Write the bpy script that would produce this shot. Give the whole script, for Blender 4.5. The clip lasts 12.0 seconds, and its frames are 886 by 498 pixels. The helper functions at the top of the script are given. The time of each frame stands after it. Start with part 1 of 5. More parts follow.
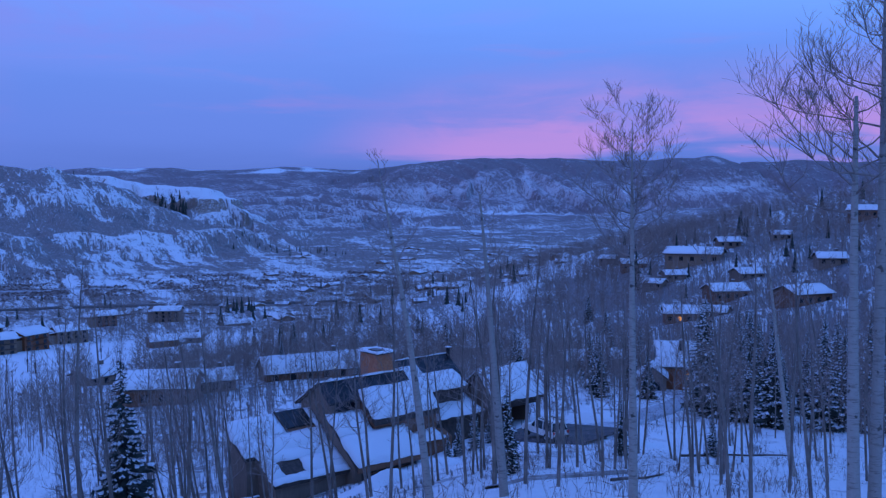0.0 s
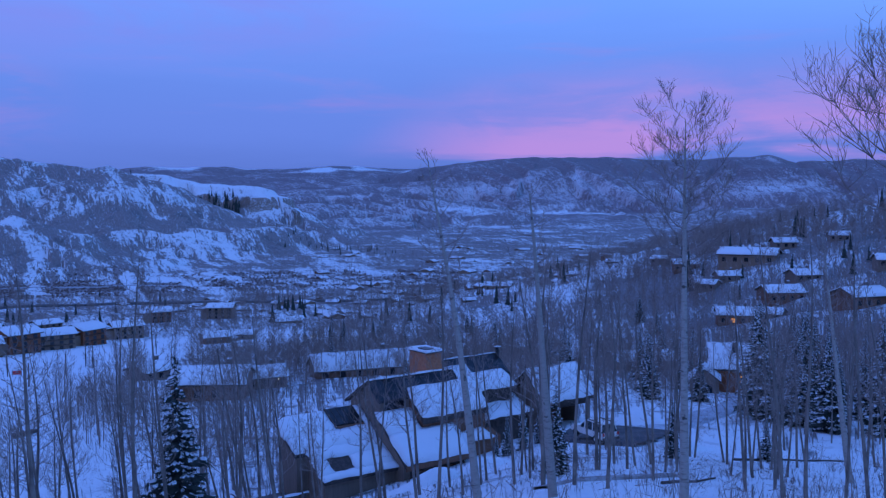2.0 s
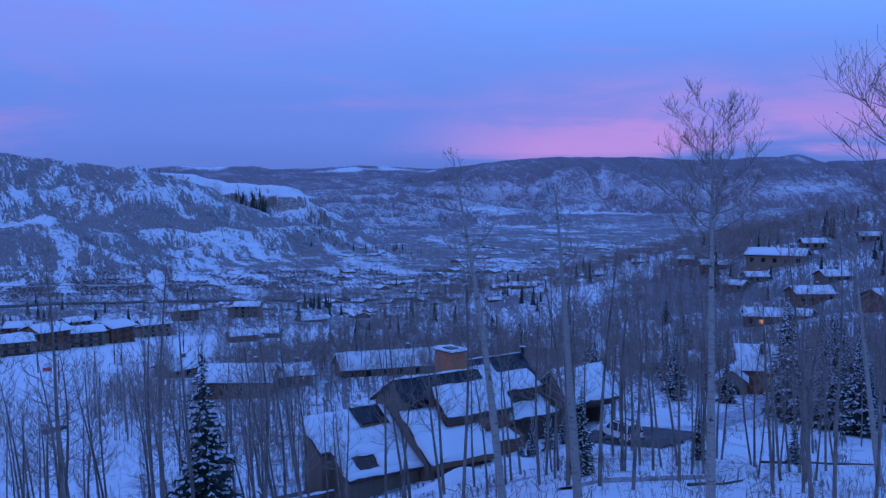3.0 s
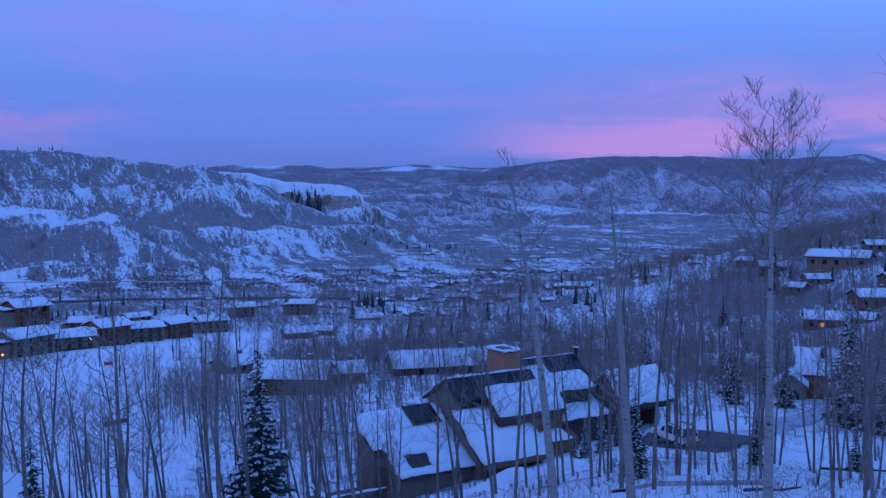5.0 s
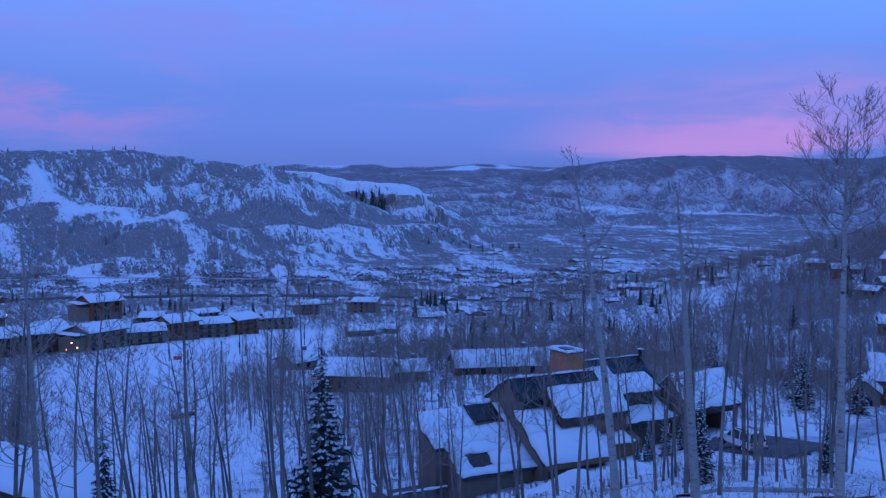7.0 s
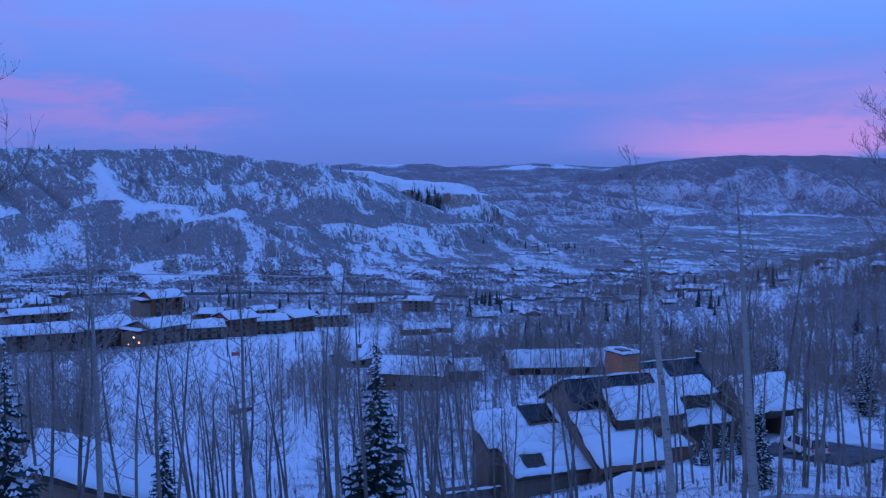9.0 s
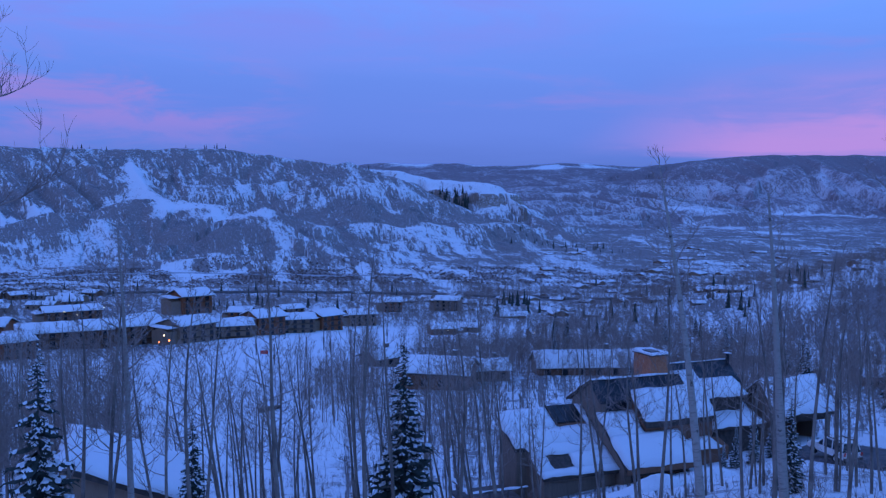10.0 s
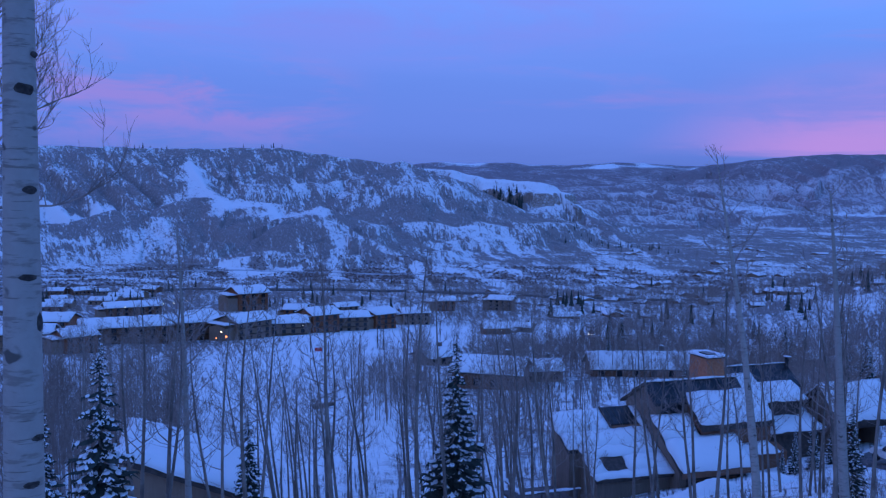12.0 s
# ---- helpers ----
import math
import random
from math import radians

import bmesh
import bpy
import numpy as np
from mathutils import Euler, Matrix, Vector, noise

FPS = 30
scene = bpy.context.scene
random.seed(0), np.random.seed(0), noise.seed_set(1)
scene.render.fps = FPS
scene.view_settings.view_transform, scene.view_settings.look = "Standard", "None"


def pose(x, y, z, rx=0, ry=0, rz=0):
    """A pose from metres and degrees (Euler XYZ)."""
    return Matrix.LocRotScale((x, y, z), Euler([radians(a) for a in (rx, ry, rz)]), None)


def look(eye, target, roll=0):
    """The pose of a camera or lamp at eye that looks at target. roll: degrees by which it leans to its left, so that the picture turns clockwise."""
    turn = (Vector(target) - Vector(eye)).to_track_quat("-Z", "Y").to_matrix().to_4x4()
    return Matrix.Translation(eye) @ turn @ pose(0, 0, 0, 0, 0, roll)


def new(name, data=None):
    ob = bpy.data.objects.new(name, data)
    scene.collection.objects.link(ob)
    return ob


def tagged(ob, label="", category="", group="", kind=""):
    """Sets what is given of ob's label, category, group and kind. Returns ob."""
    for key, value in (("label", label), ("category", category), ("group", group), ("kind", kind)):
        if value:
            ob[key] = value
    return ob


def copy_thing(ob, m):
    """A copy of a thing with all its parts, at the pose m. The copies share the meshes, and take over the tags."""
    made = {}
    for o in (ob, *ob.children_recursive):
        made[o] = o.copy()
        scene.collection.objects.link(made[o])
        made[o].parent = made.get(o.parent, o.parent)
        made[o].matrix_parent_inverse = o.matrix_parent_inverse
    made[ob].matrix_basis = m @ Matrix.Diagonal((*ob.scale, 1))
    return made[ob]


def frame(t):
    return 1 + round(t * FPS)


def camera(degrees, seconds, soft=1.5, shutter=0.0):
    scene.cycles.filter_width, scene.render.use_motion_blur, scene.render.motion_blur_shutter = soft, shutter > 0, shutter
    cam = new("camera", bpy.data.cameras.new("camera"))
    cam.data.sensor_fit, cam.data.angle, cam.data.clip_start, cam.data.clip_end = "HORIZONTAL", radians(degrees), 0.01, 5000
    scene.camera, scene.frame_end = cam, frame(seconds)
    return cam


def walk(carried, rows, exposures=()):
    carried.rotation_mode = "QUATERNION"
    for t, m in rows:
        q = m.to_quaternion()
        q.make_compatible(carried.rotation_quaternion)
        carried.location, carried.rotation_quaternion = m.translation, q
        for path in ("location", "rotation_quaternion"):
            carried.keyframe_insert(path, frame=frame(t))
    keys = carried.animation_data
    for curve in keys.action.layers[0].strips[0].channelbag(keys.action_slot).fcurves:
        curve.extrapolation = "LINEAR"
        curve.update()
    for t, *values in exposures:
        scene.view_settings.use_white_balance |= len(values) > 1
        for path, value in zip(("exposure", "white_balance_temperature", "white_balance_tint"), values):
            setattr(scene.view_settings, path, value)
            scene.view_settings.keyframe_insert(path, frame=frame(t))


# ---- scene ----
# Winter dusk over a mountain valley. Heights are counted from the viewpoint, which is at z = 0.
# y points along the first view, x to its right.
cam = camera(52.16, 12.0, soft=1.3)
EYE = (0.0, 0.0, 0.0)

# seconds, turn to the right, tilt up, lean (degrees)
TURNS = (
    (0, 0.003, -3.382, -0.500),
    (0.5, -0.775, -3.389, -0.472),
    (1, -1.630, -3.396, -0.441),
    (1.5, -2.411, -3.403, -0.407),
    (2, -3.141, -3.411, -0.370),
    (2.5, -3.946, -3.419, -0.331),
    (3, -4.751, -3.427, -0.289),
    (5, -8.139, -3.463, -0.107),
    (5.5, -9.116, -3.473, -0.058),
    (6, -10.152, -3.483, -0.009),
    (6.5, -11.166, -3.494, 0.040),
    (7, -12.132, -3.506, 0.089),
    (9, -15.618, -3.558, 0.281),
    (9.5, -16.466, -3.573, 0.326),
    (10, -17.374, -3.589, 0.370),
    (10.5, -18.308, -3.606, 0.412),
    (11, -19.203, -3.623, 0.452),
    (11.5, -19.977, -3.642, 0.489),
    (12, -20.768, -3.661, 0.524),
)

def heading(az, el=0.0):
    a, e = radians(az), radians(el)
    return Vector((math.sin(a) * math.cos(e), math.cos(a) * math.cos(e), math.sin(e)))


walk(cam, [(t, look(EYE, heading(yaw, tilt), lean)) for t, yaw, tilt, lean in TURNS])

# ---------------------------------------------------------------- node helpers


class Nodes:
    """Short hand for building node trees."""

    def __init__(self, tree):
        self.tree = tree
        tree.nodes.clear()

    def add(self, kind, **values):
        node = self.tree.nodes.new(kind)
        if "operation" in values:
            node.operation, node.use_clamp = values["operation"], values.get("use_clamp", False)
        if "interpolation_type" in values:
            node.interpolation_type = values["interpolation_type"]
        if "data_type" in values:
            node.data_type = values["data_type"]
        if "attribute_name" in values:
            node.attribute_name = values["attribute_name"]
        if "sky_type" in values:
            node.sky_type, node.sun_disc = values["sky_type"], values["sun_disc"]
            node.sun_elevation, node.sun_rotation = values["sun_elevation"], values["sun_rotation"]
        return node

    def put(self, socket, value):
        if value is None:
            return
        if isinstance(value, bpy.types.NodeSocket):
            self.tree.links.new(value, socket)
        elif isinstance(value, (tuple, list)) and len(value) == 3 and socket.type == "RGBA":
            socket.default_value = (*value, 1.0)
        else:
            socket.default_value = value

    def math(self, op, a, b=None, c=None, clamp=False):
        node = self.add("ShaderNodeMath", operation=op, use_clamp=clamp)
        for i, v in enumerate((a, b, c)):
            self.put(node.inputs[i], v)
        return node.outputs[0]

    def smooth(self, x, lo, hi, out0=0.0, out1=1.0):
        node = self.add("ShaderNodeMapRange", interpolation_type="SMOOTHSTEP")
        for i, v in enumerate((x, lo, hi, out0, out1)):
            self.put(node.inputs[i], v)
        return node.outputs[0]

    def mix(self, f, a, b):
        node = self.add("ShaderNodeMix", data_type="RGBA")
        self.put(node.inputs[0], f)
        self.put(node.inputs[6], a)
        self.put(node.inputs[7], b)
        return node.outputs[2]

    def noise(self, scale, detail=4.0, rough=0.55, vec=None, distort=0.0):
        node = self.add("ShaderNodeTexNoise")
        self.put(node.inputs["Vector"], vec)
        for key, v in (("Scale", scale), ("Detail", detail), ("Roughness", rough), ("Distortion", distort)):
            node.inputs[key].default_value = v
        return node.outputs[0]

    def scaled(self, vec, s, rot=(0, 0, 0)):
        node = self.add("ShaderNodeMapping")
        self.put(node.inputs["Vector"], vec)
        node.inputs["Scale"].default_value = s
        node.inputs["Rotation"].default_value = rot
        return node.outputs[0]


# ---------------------------------------------------------------- sky and light
world = bpy.data.worlds.new("dusk_sky")
scene.world = world
world.use_nodes = True
n = Nodes(world.node_tree)
direction = n.add("ShaderNodeTexCoord").outputs["Generated"]
sep = n.add("ShaderNodeSeparateXYZ")
n.put(sep.inputs[0], direction)
az = n.math("MULTIPLY", n.math("ARCTAN2", sep.outputs[0], sep.outputs[1]), 57.2958)
el = n.math("MULTIPLY", n.math("ARCSINE", sep.outputs[2]), 57.2958)
streak = n.noise(3.0, 5.0, 0.55, n.scaled(direction, (1.0, 1.0, 9.0)), 0.3)
puff = n.noise(7.0, 5.0, 0.6, n.scaled(direction, (1.0, 1.0, 3.5), (0.0, 0.15, 0.0)), 0.4)
wave = n.math("MULTIPLY_ADD", streak, 5.0, -2.5)
el2 = n.math("ADD", el, n.math("MULTIPLY", wave, 0.5))
# clear air: slate at the rim of the earth, periwinkle, then blue
air = n.mix(n.smooth(el2, 0.0, 4.5), (0.090, 0.180, 0.62), (0.120, 0.235, 0.80))
air = n.mix(n.smooth(el2, 4.0, 15.0), air, (0.155, 0.375, 1.12))
air = n.mix(n.math("MULTIPLY", n.smooth(el, 8.0, 16.0), n.smooth(az, 4.0, 24.0)), air, (0.20, 0.465, 1.27))
air = n.mix(n.smooth(el, 17.0, 40.0), air, (0.105, 0.315, 1.10))
# mauve veil high up on the left, and brighter clear air on the right
veil = n.math("MULTIPLY", n.smooth(el2, 6.0, 11.0), n.smooth(az, 2.0, -18.0))
veil = n.math("MULTIPLY", veil, n.smooth(puff, 0.35, 0.7, 0.25, 0.8))
air = n.mix(veil, air, (0.215, 0.255, 0.86))
# the pink belt, broken into long streaks
el3 = n.math("ADD", el, n.math("MULTIPLY", n.math("SUBTRACT", streak, 0.5), 6.0))
side = n.math("MULTIPLY", n.smooth(n.math("ADD", az, n.math("MULTIPLY", el, -0.9)), -13.0, 0.0), n.smooth(az, 60.0, 24.0))
low = n.math("MULTIPLY", n.smooth(el3, 1.9, 3.4), n.smooth(el3, 9.0, 3.6))
belt = n.math("MULTIPLY", n.math("MULTIPLY", side, low), n.smooth(n.math("ADD", n.math("MULTIPLY", streak, 0.6), n.math("MULTIPLY", puff, 0.4)), 0.40, 0.58, 0.30, 1.0))
air = n.mix(n.math("MULTIPLY", belt, 0.88), air, (0.50, 0.28, 0.77))
# faint pink bars on the left
side = n.math("MULTIPLY", n.smooth(az, -24.0, -33.0), n.smooth(el2, 1.5, 5.0))
low = n.math("MULTIPLY", side, n.smooth(el2, 9.0, 6.0))
bars = n.math("MULTIPLY", low, n.smooth(puff, 0.42, 0.62))
air = n.mix(n.math("MULTIPLY", bars, 0.7), air, (0.34, 0.235, 0.72))
thin = n.math("MULTIPLY", n.smooth(streak, 0.52, 0.72), n.math("MULTIPLY", n.smooth(el, 3.5, 5.0), n.smooth(el, 13.0, 8.0)))
air = n.mix(n.math("MULTIPLY", thin, 0.55), air, (0.27, 0.235, 0.75))
sky = n.add("ShaderNodeTexSky", sky_type="NISHITA", sun_disc=False, sun_elevation=radians(1.0), sun_rotation=radians(200))
glow = n.add("ShaderNodeBackground")
n.put(glow.inputs[0], sky.outputs[0])
glow.inputs[1].default_value = 0.01
dusk = n.add("ShaderNodeBackground")
n.put(dusk.inputs[0], air)
dusk.inputs[1].default_value = 1.0
both = n.add("ShaderNodeAddShader")
n.put(both.inputs[0], glow.outputs[0])
n.put(both.inputs[1], dusk.outputs[0])
n.put(n.add("ShaderNodeOutputWorld").inputs[0], both.outputs[0])

# the last glow of the western sky behind the viewpoint: very wide and weak
sun = new("sun", bpy.data.lights.new("sun", "SUN"))
sun.data.energy, sun.data.angle, sun.data.color = 0.22, radians(60), (0.35, 0.55, 1.0)
sun.matrix_world = look((0, 0, 50), Vector((0, 0, 50)) - 10 * heading(200, 25))

# ---------------------------------------------------------------- materials
MATS = {}


def material(name, build, rough=0.8, metal=0.0, spec=0.3):
    m = bpy.data.materials.new(name)
    m.use_nodes = True
    k = Nodes(m.node_tree)
    shader = k.add("ShaderNodeBsdfPrincipled")
    shader.inputs["Roughness"].default_value = rough
    shader.inputs["Metallic"].default_value = metal
    shader.inputs["Specular IOR Level"].default_value = spec
    k.put(k.add("ShaderNodeOutputMaterial").inputs[0], shader.outputs[0])
    got = build(k)
    colour, height, depth = got if isinstance(got, tuple) and len(got) == 3 and not isinstance(got[0], float) else (got, None, 0)
    k.put(shader.inputs["Base Color"], colour)
    if height is not None:
        bump = k.add("ShaderNodeBump")
        bump.inputs["Distance"].default_value = depth
        bump.inputs["Strength"].default_value = 0.8
        k.put(bump.inputs["Height"], height)
        k.put(shader.inputs["Normal"], bump.outputs[0])
    MATS[name] = m
    return m


def place_of(k):
    return k.add("ShaderNodeNewGeometry").outputs["Position"]


def chance(k):
    return k.add("ShaderNodeObjectInfo").outputs["Random"]


SNOW = (0.80, 0.84, 0.86)


def ground_mat(k):
    """Snow, with scrub and dead grass where the cover runs dense, and bare rock on the cliffs."""
    p = place_of(k)
    attr = lambda name: k.add("ShaderNodeAttribute", attribute_name=name).outputs["Fac"]
    cover, rock = attr("cover"), attr("rock")
    def flow(stretch):
        node = k.add("ShaderNodeCombineXYZ")
        k.put(node.inputs[0], attr("flow_u"))
        k.put(node.inputs[1], k.math("MULTIPLY", attr("flow_v"), stretch))
        return node.outputs[0]
    rills = k.noise(0.06, 5.0, 0.65, flow(0.2), 1.2)
    runs = k.noise(0.12, 5.0, 0.7, flow(0.2), 1.2)
    big = k.noise(0.012, 5.0, 0.6, p, 0.8)
    fine = k.noise(0.32, 3.0, 0.65, flow(0.4), 0.8)
    speck = k.noise(0.40, 3.0, 0.65, p)
    a = k.math("MULTIPLY_ADD", rills, 1.4, k.math("MULTIPLY", big, 0.8))
    b = k.math("MULTIPLY_ADD", fine, 1.7, k.math("MULTIPLY", speck, 0.4))
    mixd = k.math("SUBTRACT", k.math("ADD", k.math("ADD", a, b), k.math("MULTIPLY", runs, 2.0)), 3.12)
    edge = k.math("ADD", k.math("MULTIPLY", mixd, 2.1), k.math("MULTIPLY_ADD", cover, 2.5, -1.22))
    scrub = k.smooth(edge, -0.24, 0.24)
    # flecks of snow between the bushes, and single bushes on the snow
    fleck = k.smooth(k.noise(0.6, 4.0, 0.75, flow(0.4), 0.8), 0.52, 0.62)
    bush_ = k.smooth(k.noise(0.24, 4.0, 0.7, p), 0.56, 0.62)
    scrub = k.math("SUBTRACT", scrub, k.math("MULTIPLY", k.math("MULTIPLY", scrub, fleck), 0.32))
    scrub = k.math("MAXIMUM", scrub, k.math("MULTIPLY", k.math("MULTIPLY", bush_, 0.85), k.smooth(cover, 0.12, 0.36)))
    twig = k.mix(fine, (0.11, 0.078, 0.068), (0.25, 0.18, 0.16))
    # distance haze mixed into the twig colour
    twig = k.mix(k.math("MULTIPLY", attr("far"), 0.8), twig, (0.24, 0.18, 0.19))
    twig = k.mix(k.smooth(k.noise(0.045, 4.0, 0.6, p, 0.5), 0.52, 0.66, 0.0, 0.75), twig, (0.06, 0.055, 0.052))
    snow = k.mix(k.noise(0.02, 4.0, 0.5, p), SNOW, (0.74, 0.79, 0.82))
    dent = k.noise(0.7, 3.0, 0.5, p)
    snow = k.mix(k.smooth(dent, 0.5, 0.75, 0.0, 0.25), snow, (0.60, 0.65, 0.70))
    colour = k.mix(k.math("MULTIPLY", scrub, 0.88), snow, twig)
    # far forest: twigs and snow too fine to part, with haze painted in
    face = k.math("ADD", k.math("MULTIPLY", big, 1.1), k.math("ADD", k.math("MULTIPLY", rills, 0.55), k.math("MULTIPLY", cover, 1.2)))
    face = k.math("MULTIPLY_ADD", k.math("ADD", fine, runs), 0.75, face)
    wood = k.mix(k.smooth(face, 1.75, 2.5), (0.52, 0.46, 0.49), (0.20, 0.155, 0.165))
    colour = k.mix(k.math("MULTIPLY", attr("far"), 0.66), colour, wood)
    strata = k.noise(1.0, 3.0, 0.6, k.scaled(p, (0.03, 0.03, 0.35)))
    stone = k.mix(strata, (0.12, 0.085, 0.065), (0.34, 0.24, 0.18))
    colour = k.mix(k.smooth(k.math("MULTIPLY_ADD", speck, 0.5, rock), 0.72, 0.95), colour, stone)
    return colour, k.math("ADD", k.math("MULTIPLY", dent, 0.5), k.math("MULTIPLY", scrub, 1.2)), 0.7


def snow_mat(k):
    p = place_of(k)
    colour = k.mix(k.noise(0.35, 4.0, 0.55, p), SNOW, (0.70, 0.75, 0.79))
    return colour, k.math("ADD", k.noise(0.8, 3.0, 0.5, p), k.math("MULTIPLY", k.noise(7.0, 3.0, 0.6, p), 0.18)), 0.12


def boards(base, dark, scale=6.0):
    def build(k):
        p = place_of(k)
        grain = k.noise(scale, 4.0, 0.6, k.scaled(p, (1.0, 1.0, 0.12)))
        dirt = k.noise(0.6, 4.0, 0.6, p)
        c = k.mix(grain, dark, base)
        c = k.mix(k.smooth(dirt, 0.45, 0.75, 0.0, 0.45), c, dark)
        return c, grain, 0.01
    return build


def mottled(a, b, scale=3.0, depth=0.02):
    def build(k):
        p = place_of(k)
        f = k.noise(scale, 5.0, 0.6, p)
        return k.mix(k.smooth(f, 0.3, 0.7), a, b), f, depth
    return build


def aspen_mat(k):
    """Pale bark with dark bands and eye-shaped scars; darker towards the thin wood."""
    co = k.add("ShaderNodeTexCoord").outputs["Object"]
    band = k.noise(2.2, 4.0, 0.6, k.scaled(co, (1.2, 1.2, 5.0)))
    knot = k.noise(1.6, 2.0, 0.5, k.scaled(co, (2.2, 2.2, 2.6)))
    c = k.mix(k.noise(9.0, 3.0, 0.6, co), (0.31, 0.275, 0.24), (0.46, 0.42, 0.37))
    c = k.mix(k.smooth(band, 0.56, 0.66, 0.0, 0.6), c, (0.17, 0.135, 0.11))
    ring = k.noise(3.0, 3.0, 0.6, k.scaled(co, (0.7, 0.7, 9.0)))
    c = k.mix(k.smooth(ring, 0.60, 0.66, 0.0, 0.7), c, (0.12, 0.10, 0.085))
    c = k.mix(k.smooth(knot, 0.66, 0.72, 0.0, 0.9), c, (0.04, 0.035, 0.03))
    c = k.mix(k.math("MULTIPLY", chance(k), 0.45), c, (0.20, 0.165, 0.14))
    return c, band, 0.02


material("ground", ground_mat, 0.75, 0.0, 0.2)
material("snow", snow_mat, 0.6, 0.0, 0.25)
material("aspen_bark", aspen_mat, 0.85)
material("slim_bark", mottled((0.13, 0.105, 0.09), (0.27, 0.225, 0.19), 1.1), 0.9)
material("twig", mottled((0.21, 0.155, 0.132), (0.37, 0.285, 0.245), 1.5), 0.9)
material("scrub", mottled((0.19, 0.135, 0.12), (0.29, 0.21, 0.185), 0.3), 0.95)
material("packed_snow", mottled((0.34, 0.36, 0.39), (0.55, 0.58, 0.62), 0.5, 0.06), 0.8)
material("grit", mottled((0.22, 0.185, 0.17), (0.46, 0.45, 0.45), 1.5, 0.05), 0.9)
material("knot_bark", mottled((0.03, 0.025, 0.022), (0.09, 0.075, 0.065), 14.0, 0.01), 0.95)
material("rotten_wood", mottled((0.06, 0.045, 0.04), (0.12, 0.095, 0.08), 2.0, 0.03), 0.95)
material("needles", mottled((0.026, 0.038, 0.034), (0.06, 0.075, 0.064), 4.0), 0.9)
material("grey_boards", boards((0.32, 0.235, 0.18), (0.16, 0.118, 0.092)), 0.85)
material("brown_boards", boards((0.30, 0.145, 0.085), (0.15, 0.075, 0.048)), 0.8)
material("red_boards", boards((0.40, 0.14, 0.06), (0.20, 0.07, 0.035)), 0.75)
material("tan_wall", boards((0.36, 0.245, 0.17), (0.22, 0.145, 0.10)), 0.85)
material("dark_trim", mottled((0.055, 0.042, 0.036), (0.105, 0.078, 0.065)), 0.7)
material("asphalt", mottled((0.06, 0.058, 0.06), (0.13, 0.12, 0.12), 0.8), 0.85)
material("dark_metal", mottled((0.03, 0.032, 0.036), (0.06, 0.062, 0.068), 1.2, 0.004), 0.35, 0.6)
material("dark_glass", lambda k: (0.02, 0.022, 0.026), 0.08, 0.0, 0.6)
material("brick_red", mottled((0.42, 0.15, 0.075), (0.56, 0.24, 0.13), 5.0), 0.85)
material("car_paint", mottled((0.68, 0.66, 0.62), (0.78, 0.76, 0.72), 0.7, 0.0005), 0.35, 0.0, 0.5)
material("rubber", mottled((0.015, 0.015, 0.015), (0.03, 0.03, 0.03), 8.0), 0.8)
material("red_paint", mottled((0.55, 0.03, 0.03), (0.65, 0.06, 0.05), 2.0), 0.5)
material("blue_paint", mottled((0.02, 0.10, 0.42), (0.04, 0.14, 0.5), 2.0), 0.5)
material("grey_wood", mottled((0.10, 0.085, 0.08), (0.17, 0.145, 0.135), 1.0), 0.9)


def glowing(name, colour, power):
    m = bpy.data.materials.new(name)
    m.use_nodes = True
    k = Nodes(m.node_tree)
    e = k.add("ShaderNodeEmission")
    e.inputs[0].default_value, e.inputs[1].default_value = (*colour, 1.0), power
    k.put(k.add("ShaderNodeOutputMaterial").inputs[0], e.outputs[0])
    MATS[name] = m


glowing("lit_window", (1.0, 0.42, 0.13), 0.75)
glowing("lamp_light", (1.0, 0.75, 0.45), 6.0)
glowing("orange_light", (1.0, 0.25, 0.08), 4.0)
material("stone", mottled((0.10, 0.085, 0.075), (0.24, 0.19, 0.16), 2.5, 0.05), 0.9)

# ---------------------------------------------------------------- the lie of the land


def polar(az, r, el):
    a = radians(az)
    return (r * math.sin(a), r * math.cos(a), r * math.tan(radians(el)))


